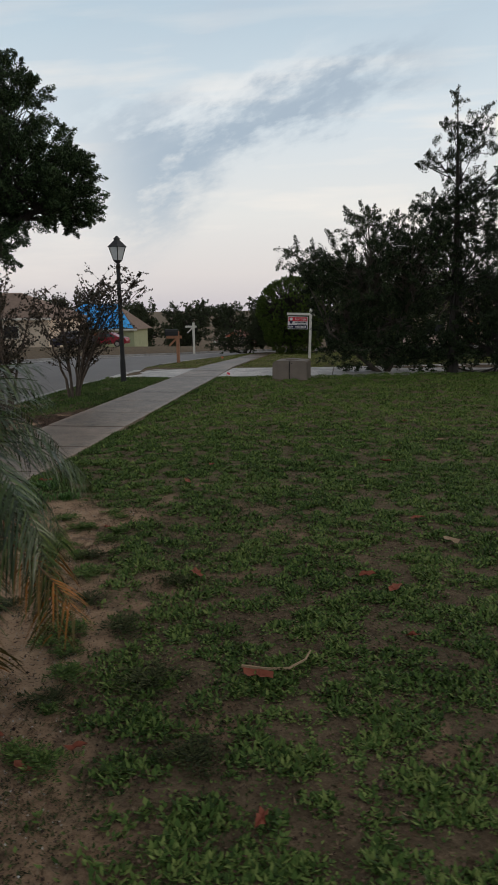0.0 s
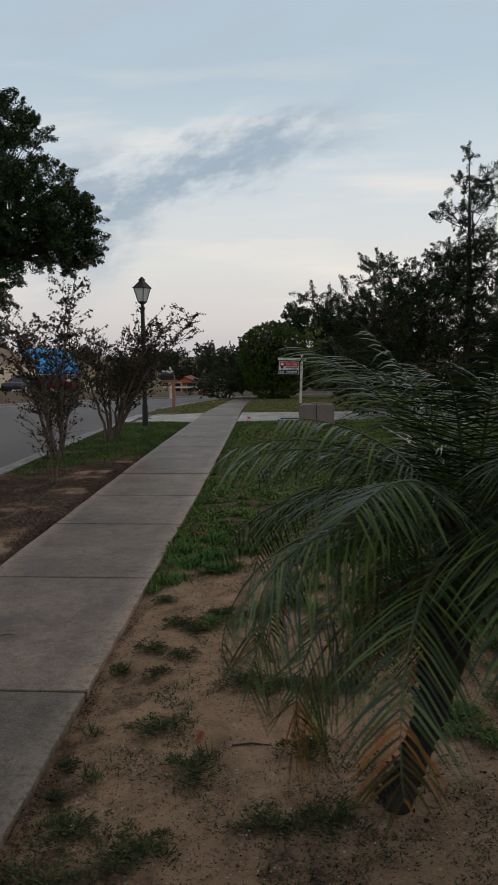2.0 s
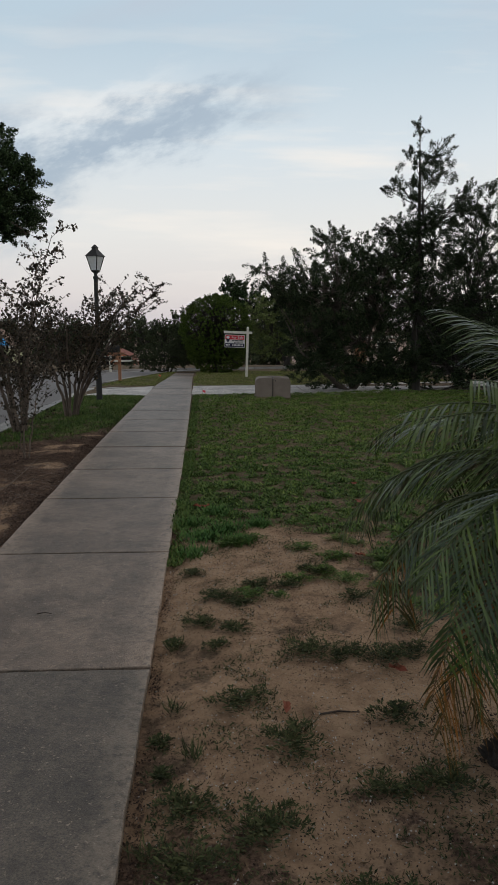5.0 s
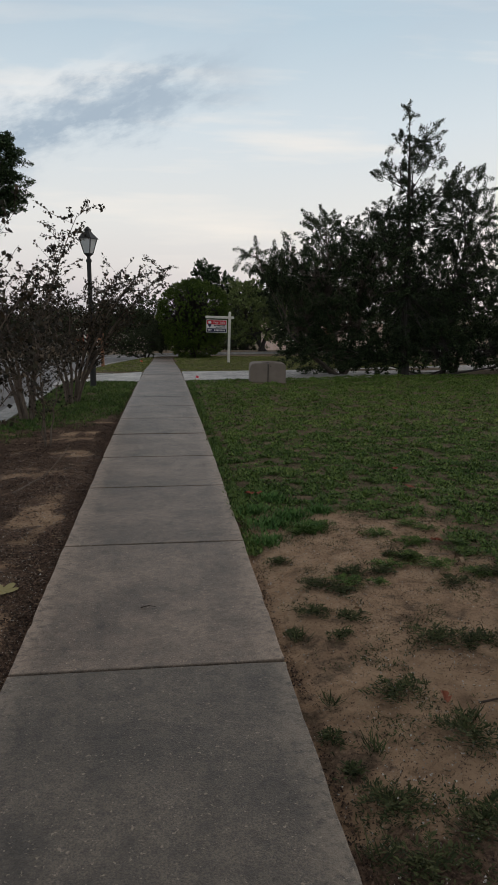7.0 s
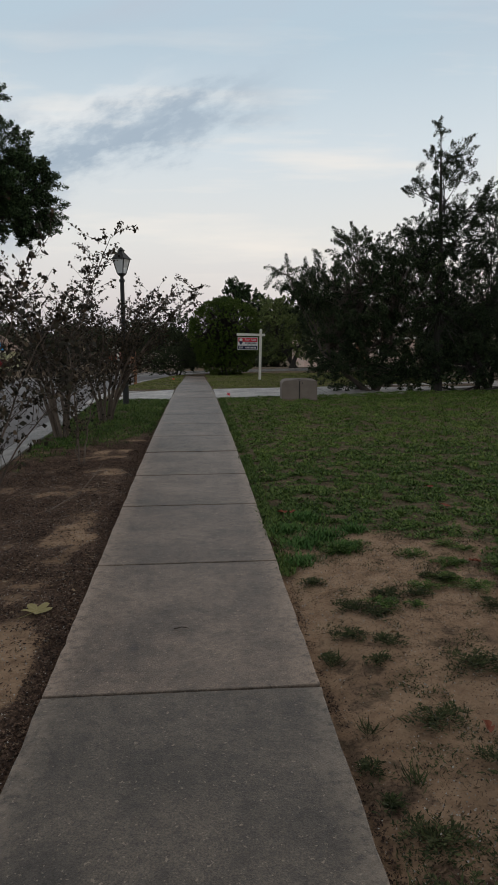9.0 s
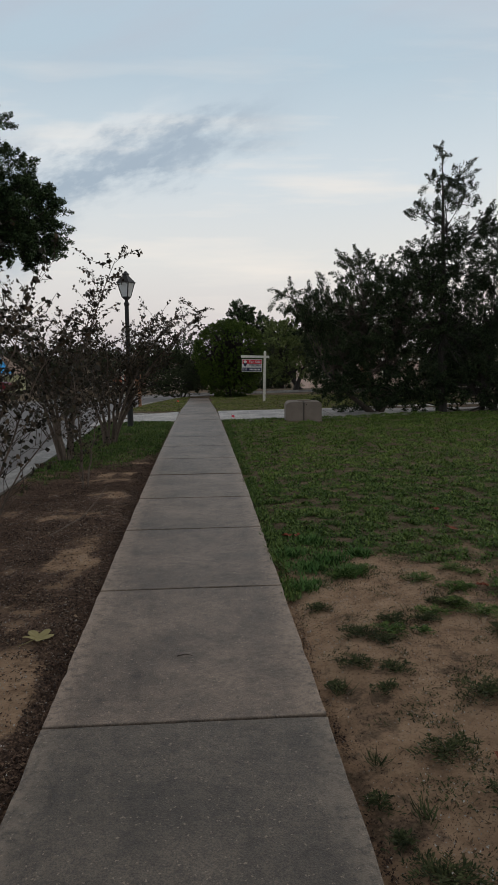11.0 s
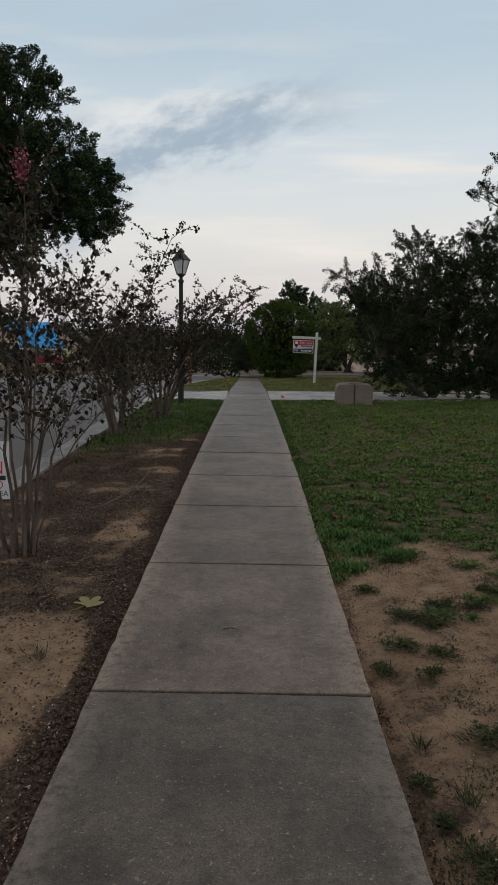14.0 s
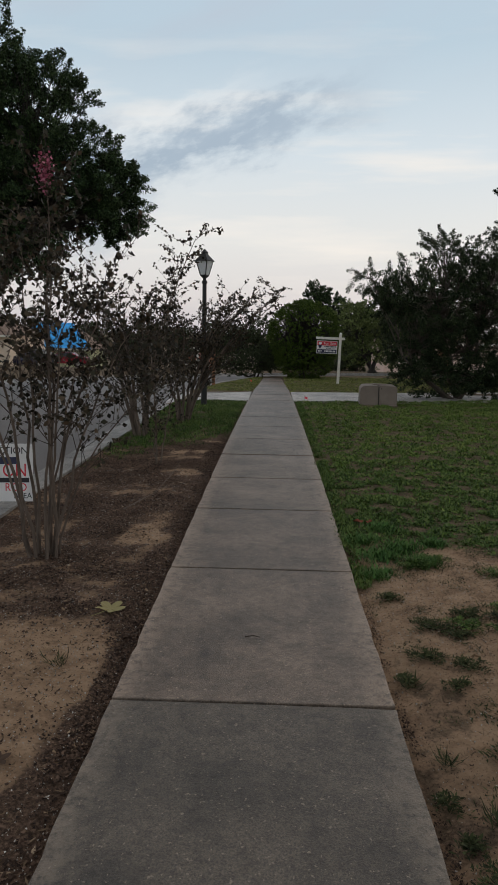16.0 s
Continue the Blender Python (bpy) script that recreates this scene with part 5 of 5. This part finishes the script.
RN, GX, GY = scatter(760000, 0.62, 6.6, 1.0, 11.0, 1, lambda x, y: lawn_near(x, y) * (1 - smooth((y - 6.0) / 4.5)))
blades("lawn_weeds", RN, GX, GY, 0.0195, 0.0078, 2.2, M_GRASS, "low broad-leaved weeds and grass of the lawn", swell=tussock)
RN, GX, GY = scatter(400000, 0.52, 10.5, 5.5, 17.6, 2, lambda x, y: lawn_near(x, y) * (0.08 + 0.92 * smooth((y - 6.0) / 4.5)))
blades("lawn_grass", RN, GX, GY, 0.026, 0.0078, 2.0, M_LAWNLIT, "green lawn grass towards the driveway", swell=tussock)
RN, GX, GY = scatter(110000, 6.6, 12.0, 0.2, 9.0, 7, lawn_near)
blades("lawn_weeds", RN, GX, GY, 0.022, 0.010, 2.0, M_GRASS, "low broad-leaved weeds and grass of the lawn", swell=tussock)
RN, GX, GY = scatter(75000, -2.2, -0.52, 6.5, 16.2, 3, lawn_near)
blades("verge_grass", RN, GX, GY, 0.042, 0.006, 1.2, M_GRASS, "short green grass on the verge")
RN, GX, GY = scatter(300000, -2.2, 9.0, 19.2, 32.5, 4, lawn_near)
blades("far_lawn_grass", RN, GX, GY, 0.040, 0.016, 1.6, M_FARLAWNLIT, "short yellow-green lawn of the next garden", z0=-0.02)
RN, GX, GY = scatter(70000, 0.62, 3.4, 0.8, 5.6, 5, sand_weed)
blades("sand_weeds", RN, GX, GY, 0.018, 0.0030, 2.6, M_WEED, "straggling dusty weeds over bare sand")


def clump(x, y, n, spread, h, mat, seed, label, category="grass tuft", lean=1.0, width=0.006, name="grass_tuft", group="grass tufts in the sand"):
    rng = np.random.default_rng(seed)
    xs = rng.normal(0, spread, n)
    ys = rng.normal(0, spread, n)
    az = rng.uniform(0, 6.283, n)
    hh = h * rng.uniform(0.4, 1.3, (n, 1))
    d = np.stack([np.cos(az) * lean, np.sin(az) * lean, np.ones(n)], 1)
    d /= np.linalg.norm(d, axis=1, keepdims=True)
    s = np.stack([-np.sin(az), np.cos(az), np.zeros(n)], 1)
    base = np.stack([xs, ys, np.full(n, relief(x, y) - 0.002)], 1)
    me = quads(name, base + d * hh * 0.5, d * hh * 0.5, s * width * rng.uniform(0.6, 1.3, (n, 1)), mat, np.cross(d, s) * hh * 0.1)
    ob = new(name, me)
    ob.matrix_world = pose(x, y, 0)
    tagged(ob, label, category, group, "stuff")


def weed_mat(x, y, r, seed, mat=M_WEED, label="low dusty green weed clump in bare sand"):
    """A weed that lies on the sand: runners from one crown, each with small leaves in pairs."""
    rng = np.random.default_rng(seed)
    runners = int(16 + 130 * r)
    pos, way = [], []
    for k in range(runners):
        a = rng.uniform(0, 6.283)
        ln = r * rng.uniform(0.35, 1.25)
        bend = rng.normal() * 0.6
        for u in np.linspace(0.08, 1.0, max(5, int(ln / 0.009))):
            b = a + bend * u
            h = 0.006 + 0.030 * math.sin(math.pi * min(1, u * 0.9)) * rng.uniform(0.3, 1.0)
            for sg in (-1, 1):
                pos.append((math.cos(b) * ln * u, math.sin(b) * ln * u * 0.85, h + relief(x, y)))
                c = b + sg * rng.uniform(0.5, 1.2)
                way.append((math.cos(c), math.sin(c), rng.uniform(-0.1, 0.7)))
    pos, way = np.array(pos), np.array(way)
    way /= np.linalg.norm(way, axis=1, keepdims=True)
    size = 0.011 * rng.uniform(0.5, 1.4, (len(pos), 1))
    side = np.cross(way, unit(rng, len(pos)) + np.array((0, 0, 2.0)))
    side /= np.linalg.norm(side, axis=1, keepdims=True)
    ob = new("weed_clump", quads("weed_clump", pos + way * size, way * size, side * size * 0.30, mat, np.cross(way, side) * size * 0.15))
    ob.matrix_world = pose(x, y, 0)
    tagged(ob, label, "weed", "weed clumps in the sand", "stuff")


WEEDS = [(1.02, 2.66, 0.12), (1.36, 3.07, 0.13), (1.52, 3.05, 0.12), (1.74, 3.0, 0.13), (1.88, 3.06, 0.10), (1.20, 2.37, 0.13), (0.94, 3.77, 0.12), (1.05, 3.68, 0.08), (0.83, 3.44, 0.09),
         (1.36, 3.94, 0.09), (1.94, 3.37, 0.10), (1.62, 2.51, 0.13), (0.80, 2.05, 0.13), (1.06, 1.93, 0.14), (1.50, 2.1, 0.11), (1.72, 2.1, 0.13), (0.82, 1.80, 0.12), (0.69, 2.42, 0.05),
         (0.70, 3.25, 0.06), (0.70, 2.20, 0.05), (1.01, 3.34, 0.09), (0.92, 3.16, 0.06), (1.18, 3.95, 0.10), (1.6, 4.2, 0.12), (1.75, 3.75, 0.10), (2.05, 3.9, 0.12), (0.78, 4.2, 0.08), (2.3, 3.2, 0.11),
         (2.6, 2.9, 0.14), (2.5, 2.2, 0.12), (2.9, 2.4, 0.15), (2.2, 1.6, 0.13), (3.2, 1.9, 0.14), (1.35, 1.6, 0.12), (2.75, 3.5, 0.12)]
for i, (tx, ty, sp) in enumerate(WEEDS):
    weed_mat(tx, ty, sp, 300 + i)
rnd_w = random.Random(15)
for i in range(46):
    tx = rnd_w.uniform(0.95, 3.1)
    ty = along(SAND_EDGE, tx) - 0.1 - 1.2 * rnd_w.random() ** 1.4
    weed_mat(tx, ty, rnd_w.uniform(0.05, 0.13), 360 + i, M_GRASS, "low green weed clump at the lawn's ragged edge")
for i, (tx, ty, sp) in enumerate([(0.80, 4.62, 0.07), (0.86, 4.95, 0.10), (1.02, 5.15, 0.10), (0.78, 5.35, 0.08), (1.10, 4.80, 0.06), (0.95, 5.65, 0.08), (1.3, 5.3, 0.06)]):
    clump(tx, ty, 520, sp * 0.75, 0.062, M_TUFT, 340 + i, "lush bright green grass tuft beside the walk", lean=1.1, width=0.0048)
for i, (tx, ty) in enumerate([(0.74, 2.62), (0.82, 2.3), (0.72, 3.2), (1.25, 2.45), (0.69, 1.85), (-0.95, 3.3), (-1.25, 3.2)]):
    clump(tx, ty, 40, 0.02, 0.075, M_WEED, 350 + i, "sparse thin grass sprouting from sand", lean=1.2, width=0.003)


def litter(name, n, x0, x1, y0, y1, size, mat, seed, want, label, slim=0.6):
    rng, xs, ys = scatter(n, x0, x1, y0, y1, seed, want)
    m = len(xs)
    c = np.stack([xs, ys, np.array([relief(a, b) for a, b in zip(xs, ys)]) + 0.004 + rng.uniform(0, 0.008, m)], 1)
    az = rng.uniform(0, 6.283, m)
    ln = size * rng.uniform(0.5, 1.4, (m, 1)) * 0.5
    d = np.stack([np.cos(az), np.sin(az), rng.normal(size=m) * 0.22], 1)
    s = np.stack([-np.sin(az), np.cos(az), rng.normal(size=m) * 0.35], 1)
    ob = new(name, quads(name, c, d * ln, s * ln * slim, mat, np.stack([np.zeros(m), np.zeros(m), rng.uniform(0, 0.006, m)], 1)))
    tagged(ob, label, "leaf litter", kind="stuff")


def verge_litter(x, y):
    if x > -0.63 or x < kerb_x(y) + 0.03:
        return 0.0
    g, l = cover(x, y)
    return max(0.10, (l - 0.40) * 1.5 + 0.9 * fbm(x, y, 3.2, 41.0)) * (1 - 0.75 * g)


def sand_bits(x, y):
    if abs(x) < 0.63:
        return 0.0
    return 1 - 0.8 * cover(x, y)[0]


litter("leaf_litter", 150000, -2.2, -0.62, 0.8, 12, 0.016, M_LITTER, 21, verge_litter, "dark dead leaves lying over the verge")
litter("straw_bits", 9000, 0.62, 4.6, 0.9, 5.2, 0.024, M_STRAW, 22, sand_bits, "fine straw and twig bits on sand", 0.22)
litter("dark_bits", 60000, 0.62, 4.6, 0.9, 5.2, 0.009, M_LITTER, 23, lambda x, y: sand_bits(x, y) * max(0.12, min(1, 0.35 + 1.3 * fbm(x, y, 2.0, 31.0) + 0.6 * smooth((2.7 - y) / 0.8))), "dark plant crumbs on sand", 0.5)
litter("straw_bits", 5000, -2.2, -0.62, 0.9, 9, 0.030, M_STRAW, 24, sand_bits, "pale straw bits on the verge", 0.22)
M_GRIT = leafy("pale_grit", (0.22, 0.20, 0.17), (0.36, 0.33, 0.29), (0.55, 0.52, 0.47), 0.8)
litter("sand_grit", 16000, 0.63, 4.0, 0.9, 5.0, 0.007, M_GRIT, 26, lambda x, y: max(0.0, 1 - 2.2 * cover(x, y)[0]), "pale grit and shell bits on sand", 0.9)
litter("verge_grit", 15000, -2.2, -0.63, 0.9, 8.0, 0.007, M_GRIT, 33, lambda x, y: 0.8 if x > kerb_x(y) + 0.03 else 0.0, "pale grit specks among the dead leaves", 0.9)
litter("edge_soil", 4500, 0.585, 0.66, 0.6, 6, 0.011, M_LITTER, 34, lambda x, y: max(0.0, 0.35 + 1.5 * fbm(x, y, 2.6, 27.0)), "dark soil crumbs along the slab edge", 0.6)
litter("lawn_straw", 26000, 0.64, 5.5, 0.9, 9.0, 0.026, M_STRAW, 27, lambda x, y: max(0.0, fbm(x, y, 1.5, 15.0) + 0.15), "dry straw thatch among the lawn weeds", 0.2)
litter("lawn_crumbs", 16000, 1.9, 5.6, 0.9, 5.0, 0.016, M_LITTER, 29, lambda x, y: max(0.1, 0.5 + fbm(x, y, 3.0, 19.0)), "dark leaf crumbs among the lawn weeds", 0.6)
litter("tan_leaves", 1800, -2.2, -0.63, 0.8, 11, 0.030, M_TANLEAF, 28, lambda x, y: 0.55 * verge_litter(x, y), "scattered pale dry leaves on the verge", 0.5)
litter("edge_soil", 14000, -0.72, -0.585, 0.6, 12, 0.016, M_LITTER, 25, lambda x, y: max(0.0, 0.45 + 1.5 * fbm(x, y, 2.2, 23.0)), "dark soil and leaf crumbs along the slab edge", 0.6)


def fallen_leaf(x, y, size, mat, label, seed, turn=0.0, curl=1.0):
    rnd = random.Random(seed)
    v, f = [(0, 0, 0.012)], []
    for k in range(11):
        a = 2 * math.pi * k / 11
        r = size * (0.5 + 0.22 * math.cos(2 * a) + (0.10 if k % 2 else -0.06)) * rnd.uniform(0.9, 1.1)
        v.append((r * math.cos(a), r * 0.75 * math.sin(a), 0.012 + curl * (rnd.uniform(-0.006, 0.016) + 0.1 * size * abs(math.sin(a)))))
    for k in range(11):
        f.append((0, 1 + k, 1 + (k + 1) % 11))
    ob = new("fallen_leaf", mesh_of("fallen_leaf", v, f, mat))
    ob.matrix_world = pose(x, y, relief(x, y) + 0.004 + (0.012 if cover(x, y)[0] > 0.5 else 0), 0, 0, turn)
    tagged(ob, label, "leaf", "fallen leaves")


RED = "curled red-brown fallen leaf on the ground"
for i, (lx, ly, ls) in enumerate([(0.80, 5.85, 0.07), (0.88, 5.80, 0.06), (2.35, 6.6, 0.09), (4.19, 6.95, 0.10), (4.31, 4.89, 0.09), (4.6, 9.6, 0.12), (2.85, 3.59, 0.10), (3.38, 2.46, 0.10),
                                  (2.05, 3.15, 0.06), (1.20, 2.58, 0.055), (1.75, 2.88, 0.07), (3.9, 3.7, 0.09), (4.05, 3.5, 0.10), (2.25, 5.9, 0.10), (2.6, 1.75, 0.06), (2.75, 1.9, 0.06), (3.5, 1.6, 0.06), (1.95, 4.5, 0.07), (4.1, 2.9, 0.06), (2.4, 1.9, 0.07)]):
    fallen_leaf(lx, ly, ls, M_REDLEAF, RED, 400 + i, 50 * i)
for i, (lx, ly, ls) in enumerate([(1.06, 3.43, 0.06), (1.95, 4.1, 0.06), (4.9, 8.2, 0.09), (1.7, 3.9, 0.05), (4.5, 4.4, 0.10)]):
    fallen_leaf(lx, ly, ls, M_TANLEAF, "dry tan fallen leaf on the ground", 440 + i, 77 * i)


def lobed_leaf(x, y, size, mat, label, seed, turn):
    """A broad leaf with five pointed lobes and a stalk, slightly cupped."""
    rnd = random.Random(seed)
    v, f = [(0, 0, 0.010)], []
    n = 30
    for k in range(n):
        a = 2 * math.pi * k / n
        lobe = max(abs(math.cos(2.5 * a)), 0.0) ** 0.8
        r = size * (0.26 + 0.26 * lobe) * (0.72 if abs(a - math.pi) < 0.5 else 1.0) * rnd.uniform(0.93, 1.07)
        v.append((r * math.cos(a), r * math.sin(a), 0.010 + rnd.uniform(0, 0.006) + 0.08 * size * lobe))
    f = [(0, 1 + k, 1 + (k + 1) % n) for k in range(n)]
    ob = new("fallen_leaf", mesh_of("fallen_leaf", v, f, mat))
    ob.matrix_world = pose(x, y, relief(x, y) + 0.006, 0, 0, turn)
    tagged(ob, label, "leaf", "fallen leaves")
    part("stalk", mesh_of("stalk", *tube([(-0.2 * size, 0, 0.012), (-0.5 * size, 0.03 * size, 0.012), (-0.8 * size, 0.10 * size, 0.010)], [0.0022, 0.0018, 0.0015], 5), mat), ob)


lobed_leaf(-0.84, 3.92, 0.17, M_YELLOWLEAF, "broad yellowed leaf lying on the verge", 460, 60)
lobed_leaf(-1.33, 2.52, 0.11, M_REDLEAF, "dried red lobed leaf lying on the verge", 461, 20)
lobed_leaf(-1.04, 2.22, 0.12, M_REDLEAF, "dried red lobed leaf lying on the verge", 462, 200)
lobed_leaf(-0.92, 2.52, 0.10, M_LITTER, "dark curled leaf beside the slab edge", 463, 110)


def fallen_twig(pts, r, mat, label, seed=0):
    ob = new("twig", mesh_of("twig", *tube(pts, [r * (1 - 0.6 * i / (len(pts) - 1)) for i in range(len(pts))], 5), mat))
    tagged(ob, label, "twig", "fallen twigs")


fallen_twig([(3.29, 2.55, 0.03), (3.41, 2.53, 0.035), (3.51, 2.55, 0.035), (3.58, 2.63, 0.04), (3.60, 2.71, 0.045)], 0.010, M_TANLEAF, "bent pale stick lying on the lawn")
fallen_twig([(1.33, 2.55, 0.016), (1.41, 2.565, 0.02), (1.50, 2.56, 0.016)], 0.006, M_TWIG, "short dark twig on bare sand")
fallen_twig([(-1.25, 6.1, 0.02), (-1.05, 6.6, 0.06), (-0.95, 7.1, 0.16), (-0.92, 7.4, 0.22)], 0.007, M_MYRTLEBARK, "long dry stem sprawling over the verge")
fallen_twig([(-0.06, 3.6, 0.026), (-0.02, 3.615, 0.028), (0.02, 3.60, 0.026)], 0.003, M_TWIG, "tiny dark twig on the concrete")
